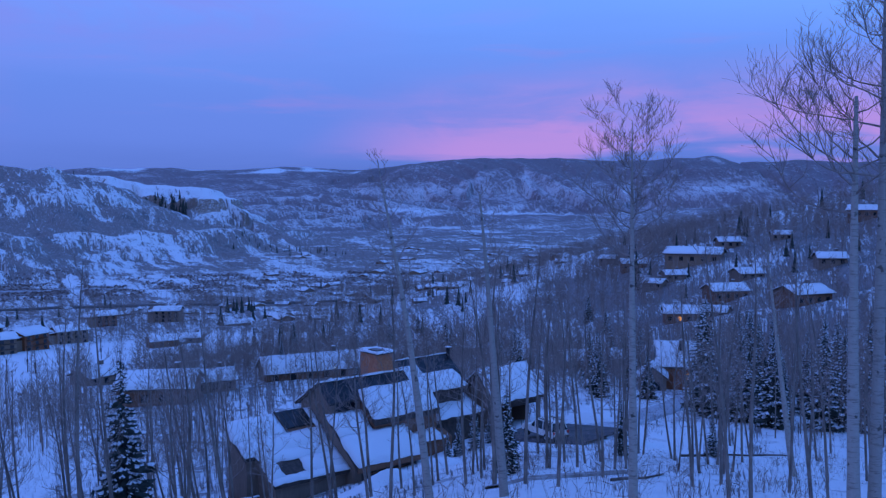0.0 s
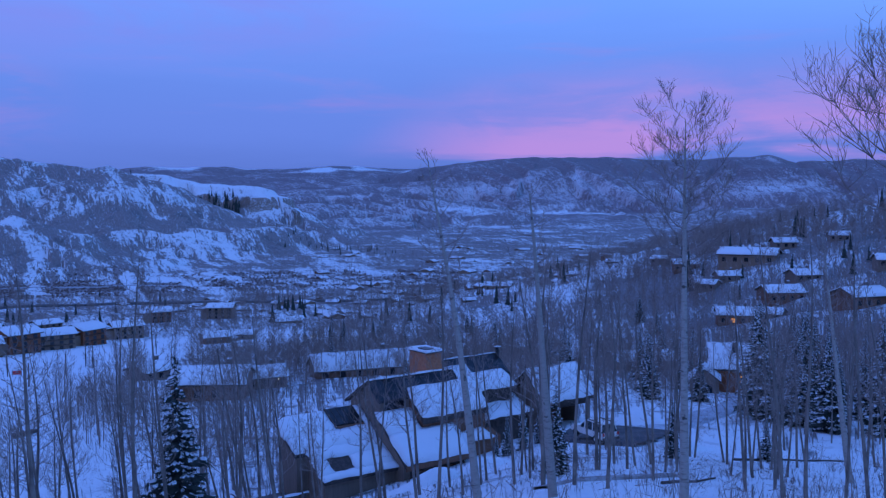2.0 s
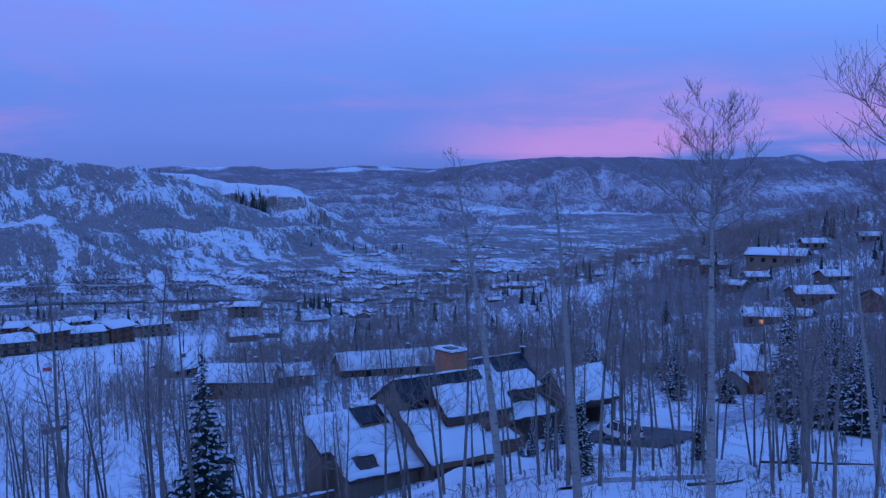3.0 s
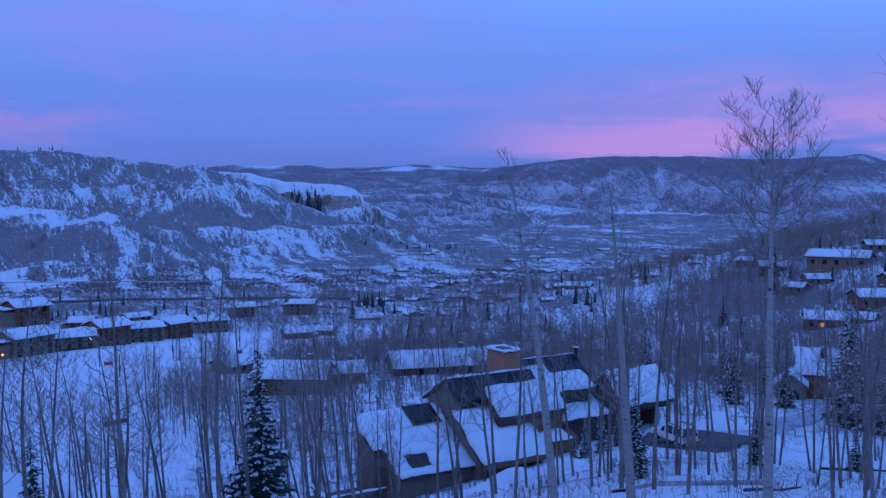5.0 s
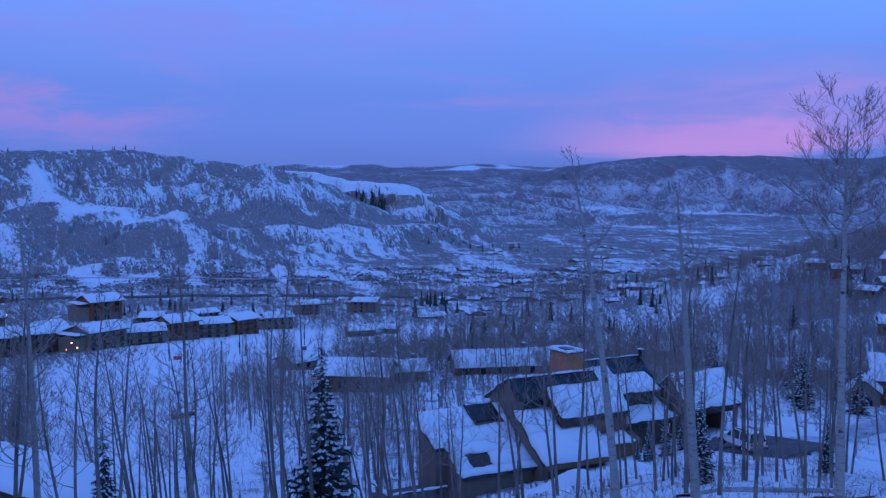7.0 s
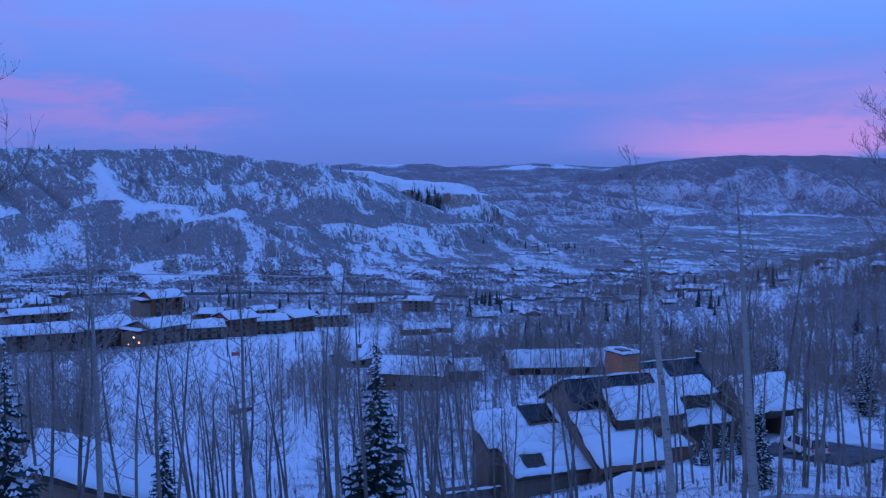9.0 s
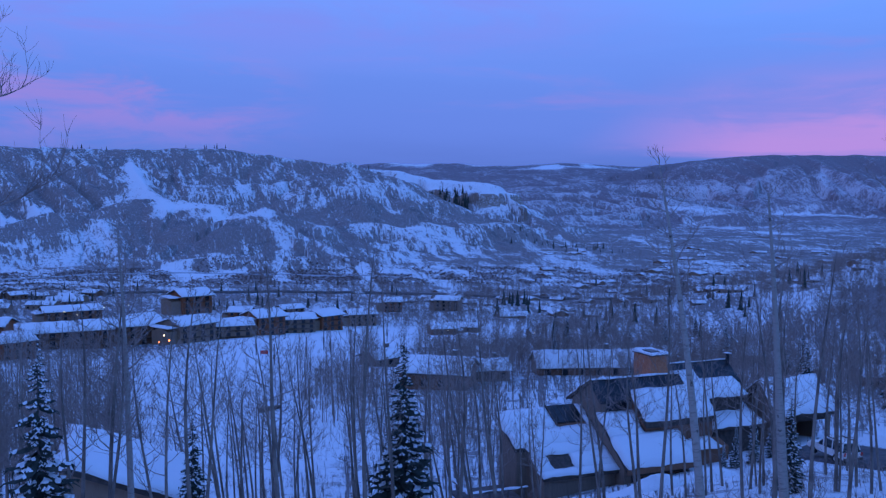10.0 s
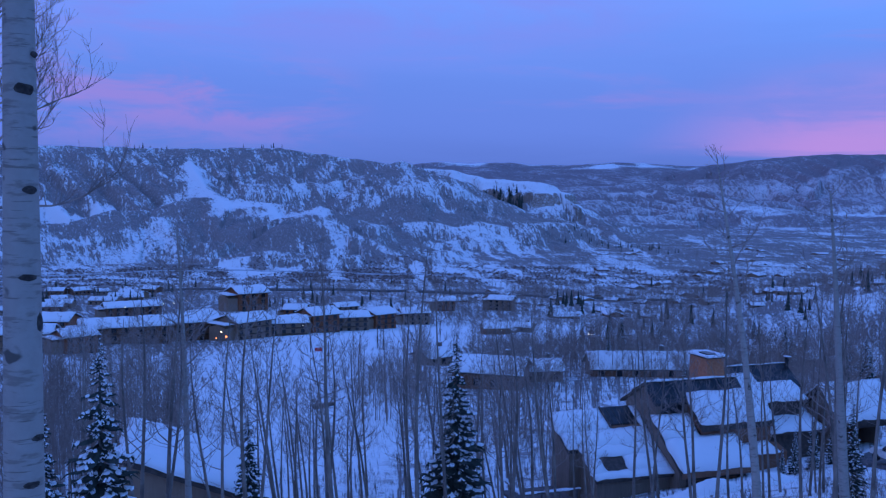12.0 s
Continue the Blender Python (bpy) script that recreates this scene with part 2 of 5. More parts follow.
# crests as (bearing, distance, height angle): the hills are built up round them
CRESTS = {
    "plateau": (0.36, [(-75, 1500, 2.2), (-45, 1500, 2.36), (-36.6, 1450, 2.36), (-32.9, 1450, 2.53), (-30.8, 1430, 2.48), (-28.7, 1410, 2.18), (-25.9, 1390, 1.86),
                       (-24.2, 1360, 1.64), (-23.4, 1340, 1.84), (-22.0, 1300, 0.72), (-20.6, 1260, -0.76), (-19.0, 1210, -2.0), (-17.7, 1170, -2.34),
                       (-15.5, 1100, -3.28), (-13.6, 1030, -4.42), (-12.0, 960, -5.5)]),
    "knoll": (0.34, [(-60, 1010, -3.2), (-48, 1010, -3.0), (-45, 1030, -2.2), (-43, 1050, -2.06), (-40.8, 1080, -1.4), (-38.6, 1100, -1.4), (-36.6, 1120, -0.6),
                     (-33.6, 1100, -0.58), (-31.5, 1060, -0.92), (-30.1, 1040, -1.26), (-28.5, 1010, -1.04), (-27.3, 970, -1.96), (-25.9, 930, -2.95), (-23.8, 890, -3.9),
                     (-21.6, 840, -4.88), (-18.4, 760, -6.1)]),
    "link": (0.50, [(-36.57, 1440, 2.27), (-36.19, 1340, 1.18), (-35.43, 1240, 0.0), (-34.43, 1130, -0.59)]),
    "mesa": (0.36, [(-26, 1900, 1.2), (-22.2, 1860, 1.36), (-20.2, 1830, 1.27), (-18.1, 1800, 0.75), (-14.7, 1740, 0.53), (-13.7, 1700, -0.06), (-12.1, 1620, -1.31),
                    (-10.3, 1520, -2.24), (-8.6, 1420, -3.0)]),
    "right_hill": (0.24, [(60, 330, 3.0), (32, 420, 0.7), (26, 470, -0.1), (22.6, 490, -0.6), (18.8, 520, -1.5), (14.6, 560, -2.7), (11.2, 600, -3.6),
                          (8.7, 630, -3.9), (7.2, 640, -4.6), (5.2, 650, -5.6), (3, 660, -6.3)]),
    "foothill": (0.17, [(-16, 2500, -0.4), (-11.7, 2600, 0.28), (-7.9, 2700, 0.62), (-5.1, 2600, 0.05), (-3, 2450, -0.5), (0.6, 2250, -1.15), (2.5, 2150, -1.8)]),
    "bench": (0.10, [(3.5, 2000, -2.1), (8, 2250, -1.4), (14, 2450, -1.0), (22, 2600, -0.7), (40, 2600, -0.5)]),
    "far_rim": (0.16, [(-80, 4500, 1.7), (-23, 4550, 1.6), (-20, 4550, 1.72), (-16.7, 4550, 1.7), (-13.4, 4600, 1.6), (-10, 4600, 1.8), (-7.9, 4600, 1.7), (-5, 4600, 1.56), (10, 4600, 1.4), (70, 4500, 1.6)]),
    "big_mountain": (0.26, [(-9, 3600, 0.5), (-5, 3750, 1.5), (-2.9, 3800, 1.82), (-0.8, 3800, 2.2), (3.1, 3800, 2.3), (7.7, 3850, 2.18), (9.1, 3850, 2.0), (14, 3850, 2.0), (16.5, 3800, 2.2),
                            (17.8, 3750, 1.75), (21, 3750, 1.8), (26, 3700, 1.55), (60, 3600, 1.6)]),
}
FALL_R = np.array([0, 12, 24, 36, 60, 80, 90, 140, 200, 300, 400, 600, 760, 1200, 2200, 2800, 3300, 4800, 6000.0])
FALL_Z = np.array([-3.2, -5.6, -9.0, -12.2, -17.8, -22.1, -23.4, -29.6, -38.5, -50, -59, -69, -72, -73, -78, -66, -62, 60, 60.0])


def waves(x, y, scale, seed, octaves=4):
    """Cheap smooth noise for arrays: turned sine sheets, each finer and weaker."""
    rng = np.random.RandomState(seed)
    out, amp = np.zeros_like(x), 1.0
    for o in range(octaves):
        for _ in range(4):
            a, ph = rng.uniform(0, 2 * np.pi, 2)
            f = 2 * np.pi / scale * (1.9 ** o) * rng.uniform(0.7, 1.3)
            out += amp * np.sin(f * (x * np.cos(a) + y * np.sin(a)) + ph + 0.8 * np.sin(0.37 * f * (x * np.sin(a) - y * np.cos(a)) + 2 * ph))
        amp *= 0.5
    return out / 4.0


def crest_height(x, y, name):
    slope, pts = CRESTS[name]
    pts = [polar(a, r, e + 0.07) for a, r, e in pts]
    best, near, run = np.full_like(x, -1e9), np.full_like(x, 1e9), np.zeros_like(x)
    total = 0.0
    for (ax, ay, az_), (bx, by, bz) in zip(pts, pts[1:]):
        dx, dy = bx - ax, by - ay
        length = math.hypot(dx, dy)
        u = np.clip(((x - ax) * dx + (y - ay) * dy) / length ** 2, 0, 1)
        d = np.hypot(x - ax - u * dx, y - ay - u * dy)
        h = az_ + u * (bz - az_) - slope * d
        better = h > best
        best, near, run = np.where(better, h, best), np.where(better, d, near), np.where(better, total + u * length, run)
        total += length
    return best, near, run


def smooth_max(a, b, k):
    h = np.clip(0.5 + 0.5 * (a - b) / k, 0, 1)
    return b + (a - b) * h + k * h * (1 - h)


def land(x, y):
    """Height, scrub cover and bare rock at the places x, y (arrays)."""
    x, y = np.asarray(x, float), np.asarray(y, float)
    r = np.hypot(x, y)
    bearing = np.degrees(np.arctan2(x, y))
    z = np.interp(r, FALL_R, FALL_Z)
    # the slope behind the viewpoint climbs, and the ground to the right falls less
    z = z + np.clip(-y, 0, 400) * 0.35 + np.clip(bearing - 15, 0, 25) * np.clip(r - 150, 0, 300) * 0.0022 * (r < 2500)
    # the ground falls away to the left of the house
    z = z + 0.31 * np.clip(bearing - 5, -19, 0) * np.clip((r - 12) / 60, 0, 1) * np.clip((190 - r) / 90, 0, 1) * (y > 0)
    roll = np.clip((r - 100) / 120, 0, 1)
    z = z + roll * waves(x, y, 70, 3, 3) * 0.7 + np.clip((r - 900) / 900, 0, 1) * waves(x, y, 620, 5, 4) * 11 * np.clip((3500 - r) / 900, 0, 1)
    cover = np.full_like(z, 0.30) + 0.12 * waves(x, y, 160, 11, 3) + 0.16 * np.clip((r - 130) / 60, 0, 1)
    cover = np.where(r > 560, 0.56 + 0.10 * np.clip((r - 900) / 200, 0, 1) + 0.16 * waves(x, y, 210, 12, 3) + 0.26 * waves(bearing * 22.0, r, 60, 13, 3), cover)
    cover = np.where(r > 1700, 0.66 + 0.16 * waves(x, y, 420, 15, 4) + 0.20 * waves(bearing * 40.0, r, 150, 16, 3), cover)
    rock = np.zeros_like(z)
    flow_u, flow_v = bearing * 24.4 + 0.16 * r, r * 1.0
    for i, name in enumerate(CRESTS):
        h, d, run = crest_height(x, y, name)
        far = name in ("foothill", "bench", "far_rim", "big_mountain")
        size = {"big_mountain": 190.0, "foothill": 120.0}.get(name, 260.0 if far else 64.0)
        # gullies run down aslant from the crest and grow with the distance from it
        wob = run - 0.45 * d + 0.18 * d * np.sin(run / 190.0 + i) + 9.0 * waves(x, y, 90, 90 + i, 2)
        g = np.abs(np.sin(wob * math.pi / size + 1.3 * np.sin(wob / (1.7 * size)) + i)) + 0.5 * np.abs(np.sin(wob * math.pi / (size * 0.41) + 2 * i))
        grow = np.clip(d / {"big_mountain": 500, "far_rim": 900, "foothill": 260, "bench": 500}.get(name, 120), 0, 1)
        amp = {"right_hill": 2.0, "far_rim": 30.0, "big_mountain": 70.0, "foothill": 34.0, "bench": 6.0}.get(name, 17.0)
        h = h - amp * grow * (1.0 - g * 0.8) + (waves(x, y, 60, 30 + i, 3) * 1.6 if not far else waves(x, y, 300, 30 + i, 3) * 6)
        if name == "mesa":
            # two cliff bands under the rim
            length = np.clip((run - 40) / 100, 0, 1) * np.clip((720 - run) / 120, 0, 1)
            wave = 10.0 * waves(x, y, 120, 8, 3)
            h = h - length * (15.0 * np.clip((d + wave - 62) / 7, 0, 1) + 7.0 * np.clip((d + wave - 24) / 5, 0, 1)) + 6.0 * np.clip(d / 50, 0, 1)
            rock = np.where((d + wave > 58) & (d + wave < 78) & (run < 760) & (h > z), 0.64, rock)
            rock = np.where((d + wave > 20) & (d + wave < 33) & (run < 700) & (h > z), 0.47, rock)
        if name == "plateau":
            rock = np.where((np.abs(d - 26 - 8.0 * waves(x, y, 80, 6, 3)) < 6) & (run > 830) & (run < 960) & (h > z), 0.5, rock)
        on = np.clip((h - z) / 8.0, 0, 1)
        lay = {"plateau": 0.64, "knoll": 0.66, "link": 0.40, "mesa": 0.42, "right_hill": 0.66, "far_rim": 0.58, "big_mountain": 0.58, "foothill": 0.64, "bench": 0.60}[name]
        # snow keeps to the ribs and the crest, scrub to the hollows
        lay = lay + 0.46 * (0.60 - g * 0.72) * grow - 0.20 * np.exp(-d / (12.0 if not far else 40.0)) * (name not in ("right_hill", "big_mountain", "bench"))
        if name == "mesa":
            lay = lay - 0.22 * np.clip((95 - d) / 30, 0, 1) * length + 0.25 * np.clip((d - 110) / 60, 0, 1)
        if name == "big_mountain":
            lay = lay + 0.20 - 0.42 * np.clip((d - 90 - 170 * g) / 190, 0, 1) * (1.35 - 0.6 * g) + 0.25 * np.clip((d - 520) / 260, 0, 1)
        if name == "far_rim":
            lay = lay + 0.14 - 1.1 * np.clip((h - 106) / 14, 0, 1) * np.clip(1.5 * waves(x, y, 520, 77, 3), 0, 1)
        cover = cover * (1 - on) + (lay + 0.12 * waves(x, y, 130 if not far else 330, 50 + i, 3)) * on
        z = smooth_max(h, z, 8.0 if not far else 20.0)
    return z, cover, rock, flow_u, flow_v


# snow runs and dense woods on the hills: half width, scrub cover, then bearings and distances
HILL_SNOW = (
    (22, 0.0, (-36.3, 1368), (-36.1, 1290), (-35.2, 1188), (-34.4, 1078)),
    (26, 0.0, (-34.8, 1058), (-34.2, 1070), (-32.9, 1078), (-31.5, 1044)),
    (20, 0.0, (-31.5, 1038), (-30.7, 1008), (-28.5, 996)),
    (11, 0.15, (-28.5, 996), (-28.0, 948), (-27.3, 926), (-27.6, 856), (-27.3, 720)),
    (9, 0.2, (-27.7, 968), (-25.9, 922), (-23.8, 886), (-22.3, 894)),
    (7, 0.1, (-22.5, 850), (-21.9, 638)),
    (15, 0.2, (-23.4, 1320), (-22.2, 1234), (-20.6, 1184)),
    (9, 0.1, (-25.4, 1242), (-24.9, 1190)),
    (9, 0.15, (-27.3, 1280), (-27.1, 1234)),
    (8, 0.15, (-30.3, 1296), (-29.6, 1238)),
)
RIB_SNOW = (
    (12, 0.05, (-19.3, 1106), (-18.1, 1104), (-16.5, 1100), (-15.5, 994)),
    (9, 0.1, (-18.8, 1082), (-18.1, 1060), (-16.9, 944)),
    (9, 0.1, (-15.4, 1090), (-14.5, 988)),
    (14, 0.05, (-21.3, 1046), (-19.9, 936)),
    (12, 0.05, (-19.9, 1064), (-19.3, 990), (-18.8, 898)),
    (13, 0.05, (-17.9, 894), (-15.9, 802)),
    (8, 0.05, (-22.5, 850), (-22.0, 674)),
    (18, 0.1, (-19.8, 838), (-18.0, 734), (-15.9, 644)),
    (16, 0.1, (-20.7, 882), (-20.1, 796)),
)
FOOT_SNOW = (
    (30, 0.0, (-45.0, 1254), (-43.3, 1196), (-41.1, 1226)),
    (16, 0.15, (-45.1, 972), (-42.4, 1002)),
    (34, 0.2, (-40.0, 944), (-38.9, 1000), (-37.9, 1046)),
    (26, 0.0, (-34.3, 870), (-32.6, 786), (-30.3, 824)),
    (16, 0.0, (-34.3, 682), (-31.5, 668), (-28.7, 628)),
    (16, 0.1, (-44.6, 776), (-40.9, 772), (-36.6, 710)),
    (30, 0.05, (-10.1, 968), (-8.7, 890), (-6.6, 834)),
    (16, 0.1, (-12.1, 1182), (-11.1, 1096), (-10.1, 968)),
    (10, 0.1, (-10.1, 1464), (-9.0, 1212), (-8.0, 1044)),
    (16, 0.1, (-12.2, 904), (-11.1, 828)),
    (18, 0.05, (-13.1, 676), (-11.5, 650)),
)
HILL_WOODS = (
    (26, 0.9, (-34.3, 996), (-32.6, 974), (-31.5, 934)),
    (20, 0.9, (-30.8, 938), (-29.1, 938)),
    (22, 0.85, (-44.8, 1282), (-40.8, 1288), (-37.2, 1282)),
    (24, 0.9, (-26.6, 808), (-24.5, 760), (-22.9, 752)),
    (20, 0.85, (-42.4, 1032), (-40.8, 1044), (-39.5, 1056)),
    (20, 0.9, (-34.8, 1260), (-35.6, 1088), (-36.1, 1042)),
    (20, 0.85, (-25.9, 1166), (-23.8, 1074), (-21.6, 1000)),
    (16, 0.9, (-29.4, 754), (-28.8, 822)),
    (9, 1.0, (-32.4, 802), (-32.4, 868)),
    (9, 1.0, (-34.8, 768), (-34.7, 886)),
    (30, 0.95, (-21.6, 1790), (-19.8, 1725), (-18.2, 1695), (-16.0, 1665)),
    (22, 0.9, (-13.5, 1162), (-12.8, 1128), (-11.8, 1244)),
    (24, 0.85, (-12.1, 1648), (-10.7, 1538), (-8.7, 1420)),
)
VALLEY_SNOW = (
    (26, 0.0, (-2.1, 1034), (-0.5, 990)),
    (70, 0.0, (2.7, 2974), (7.0, 2962)),
    (26, 0.05, (1.3, 1784), (3.3, 1758)),
    (30, 0.1, (3.1, 1370), (7.7, 1286)),
    (40, 0.15, (-2.3, 2176), (0.2, 2050)),
    (18, 0.1, (3.1, 864), (5.2, 534), (7.0, 436)),
    (12, 0.05, (-0.5, 478), (2.0, 460), (4.1, 389)),
    (14, 0.1, (-5.8, 1544), (-3.7, 1280)),
    (16, 0.1, (4.2, 1002), (7.0, 1026)),
    (14, 0.1, (-8.0, 622), (-4.8, 604)),
    (30, 0.1, (-3.0, 2362), (-0.8, 2266)),
    (16, 0.1, (3.4, 402), (5.6, 368)),
)
FAR_FACES = (
    (30, 0.1, (5.2, 3592), (5.4, 3316)),
    (26, 0.2, (4.3, 3388), (4.5, 3340)),
    (40, 0.25, (2.4, 3538), (1.9, 3508), (1.0, 3310)),
    (40, 0.3, (3.5, 3568), (2.0, 3370)),
    (40, 0.3, (-1.5, 3634), (-3.0, 3670)),
    (30, 0.2, (-11.5, 4120), (-10.3, 3982)),
    (60, 0.0, (-10.7, 4486), (-7.9, 4504)),
    (50, 0.0, (-21.0, 4468), (-19.4, 4480)),
    (26, 0.1, (-10.0, 2488), (-8.3, 2536)),
    (30, 0.25, (-6.5, 2494), (-5.8, 2434)),
    (30, 0.2, (15.9, 3772), (17.2, 3712)),
    (40, 0.3, (6.3, 3502), (7.3, 3304)),
)


def near_line(x, y, pts):
    """Distance from a line through bearings and distances."""
    best = np.full_like(x, 1e9)
    pts = [polar(a, r, 0) for a, r in pts]
    for (ax, ay, _), (bx, by, _) in zip(pts, pts[1:]):
        dx, dy = bx - ax, by - ay
        u = np.clip(((x - ax) * dx + (y - ay) * dy) / (dx * dx + dy * dy), 0, 1)
        best = np.minimum(best, np.hypot(x - ax - u * dx, y - ay - u * dy))
    return best


def spot(bearing, r, a, b, ra, rb):
    """1 inside an ellipse about bearing a and distance b, falling to 0 outside."""
    u, v = (bearing - a) / ra, (r - b) / rb
    return np.clip(1.6 - 1.2 * np.hypot(u, v), 0, 1)


def land_cover(x, y, cover):
    """Clearings, pistes, snow runs and dark woods laid over the natural cover."""
    r, b = np.hypot(x, y), np.degrees(np.arctan2(x, y))
    for a, d, ra, rb, v in ((-29, 180, 6.5, 110, 0.0), (-24, 330, 9, 60, 0.0), (-14, 360, 6, 40, 0.05)):
        m = spot(b, r, a, d, ra, rb)
        cover = cover * (1 - m) + v * m
    ragged = waves(x, y, 46, 81, 4)
    for group in (HILL_WOODS, FOOT_SNOW, HILL_SNOW, RIB_SNOW, VALLEY_SNOW, FAR_FACES):
        for wide, v, *pts in group:
            wide = wide * (0.8 if group in (HILL_WOODS, VALLEY_SNOW) else 0.55)
            m = np.clip(1.15 - 0.7 * near_line(x, y, pts) / wide + 0.45 * ragged, 0, 1) * (0.6 if group is FAR_FACES else 0.92)
            cover = cover * (1 - m) + (v if group is HILL_WOODS else v + 0.08) * m
    near = np.clip((60 - r) / 30, 0, 1)
    return cover * (1 - near) + 0.1 * near


def height(x, y):
    return float(land(np.array([x]), np.array([y]))[0][0])


def grid_mesh(name, xs, ys, zs, closed):
    rows, cols = xs.shape
    me = bpy.data.meshes.new(name)
    me.vertices.add(rows * cols)
    me.vertices.foreach_set("co", np.stack([xs, ys, zs], -1).astype(np.float32).ravel())
    i, j = np.meshgrid(np.arange(rows - 1), np.arange(cols if closed else cols - 1), indexing="ij")
    jn = (j + 1) % cols
    quads = np.stack([i * cols + j, i * cols + jn, (i + 1) * cols + jn, (i + 1) * cols + j], -1).reshape(-1, 4)
    me.loops.add(quads.size)
    me.loops.foreach_set("vertex_index", quads.astype(np.int32).ravel())
    me.polygons.add(len(quads))
    me.polygons.foreach_set("loop_start", (np.arange(len(quads)) * 4).astype(np.int32))
    me.polygons.foreach_set("use_smooth", np.ones(len(quads), bool))
    me.update(calc_edges=True)
    return me


bearings = np.concatenate([np.linspace(-48, 29, 1050), np.linspace(29, 312, 80)[1:-1]])[::-1]
ranges = np.concatenate([np.linspace(0.0, 30, 16), np.geomspace(31, 640, 120), np.linspace(645, 1400, 190), np.linspace(1406, 2000, 90), np.geomspace(2012, 4900, 170)])
rr_, bb_ = np.meshgrid(ranges, np.radians(bearings), indexing="ij")
gx, gy = rr_ * np.sin(bb_), rr_ * np.cos(bb_)
gz, gcover, grock, gflow_u, gflow_v = land(gx, gy)
gcover = land_cover(gx, gy, gcover)
me = grid_mesh("ground", gx, gy, gz, True)
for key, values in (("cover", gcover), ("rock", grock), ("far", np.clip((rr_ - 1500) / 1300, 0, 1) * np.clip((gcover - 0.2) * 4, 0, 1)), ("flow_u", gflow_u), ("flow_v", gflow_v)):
    me.attributes.new(key, "FLOAT", "POINT").data.foreach_set("value", values.astype(np.float32).ravel())
me.materials.append(MATS["ground"])
ground = tagged(new("ground", me), "snow-covered valley and hills with brown winter scrub", "ground", kind="structure")

# ---------------------------------------------------------------- building blocks


def mesh_of(name, verts, faces, mat, smooth=False):
    me = bpy.data.meshes.new(name)
    me.from_pydata(verts, [], faces)
    me.materials.append(MATS[mat])
    if smooth:
        me.polygons.foreach_set("use_smooth", np.ones(len(me.polygons), bool))
    me.update()
    return me


def part(name, data, mat, parent, label="", smooth=False):
    """One mesh object under a thing or a part. data: (vertices, faces)."""
    ob = new(name, mesh_of(name, data[0], data[1], mat, smooth))
    ob.parent = parent
    if label:
        ob["label"] = label
    return ob


def thing(name, m, label, category, group="", kind=""):
    ob = new(name)
    ob.empty_display_size = 0.3
    ob.matrix_basis = m
    return tagged(ob, label, category, group, kind)


HEXA = [(3, 2, 1, 0), (4, 5, 6, 7), (0, 1, 5, 4), (1, 2, 6, 5), (2, 3, 7, 6), (3, 0, 4, 7)]


def hexa(low, high):
    return [tuple(p) for p in low] + [tuple(p) for p in high], HEXA


def block(x0, x1, y0, y1, z0, z1):
    return hexa([(x0, y0, z0), (x1, y0, z0), (x1, y1, z0), (x0, y1, z0)], [(x0, y0, z1), (x1, y0, z1), (x1, y1, z1), (x0, y1, z1)])


def joined(*datas):
    verts, faces = [], []
    for v, f in datas:
        k = len(verts)
        verts += v
        faces += [tuple(i + k for i in q) for q in f]
    return verts, faces


def slab(x0, x1, y0, y1, z0, z1, thick):
    """A roof plane, at height z0 along y0 and z1 along y1, thick downwards."""
    top = [(x0, y0, z0), (x1, y0, z0), (x1, y1, z1), (x0, y1, z1)]
    return hexa([(x, y, z - thick) for x, y, z in top], top)


def shed(x0, x1, y0, y1, base, z0, z1):
    """Walls under a roof plane."""
    return hexa([(x0, y0, base), (x1, y0, base), (x1, y1, base), (x0, y1, base)], [(x0, y0, z0), (x1, y0, z0), (x1, y1, z1), (x0, y1, z1)])


def gable_walls(x0, x1, y0, y1, base, eave, ridge):
    """Walls under a roof whose ridge runs along x."""
    ym = (y0 + y1) / 2
    v = [(x0, y0, base), (x1, y0, base), (x1, y1, base), (x0, y1, base), (x0, y0, eave), (x1, y0, eave), (x1, y1, eave), (x0, y1, eave), (x0, ym, ridge), (x1, ym, ridge)]
    return v, [(3, 2, 1, 0), (0, 1, 5, 4), (2, 3, 7, 6), (1, 2, 6, 9, 5), (3, 0, 4, 8, 7), (4, 5, 9, 8), (6, 7, 8, 9)]


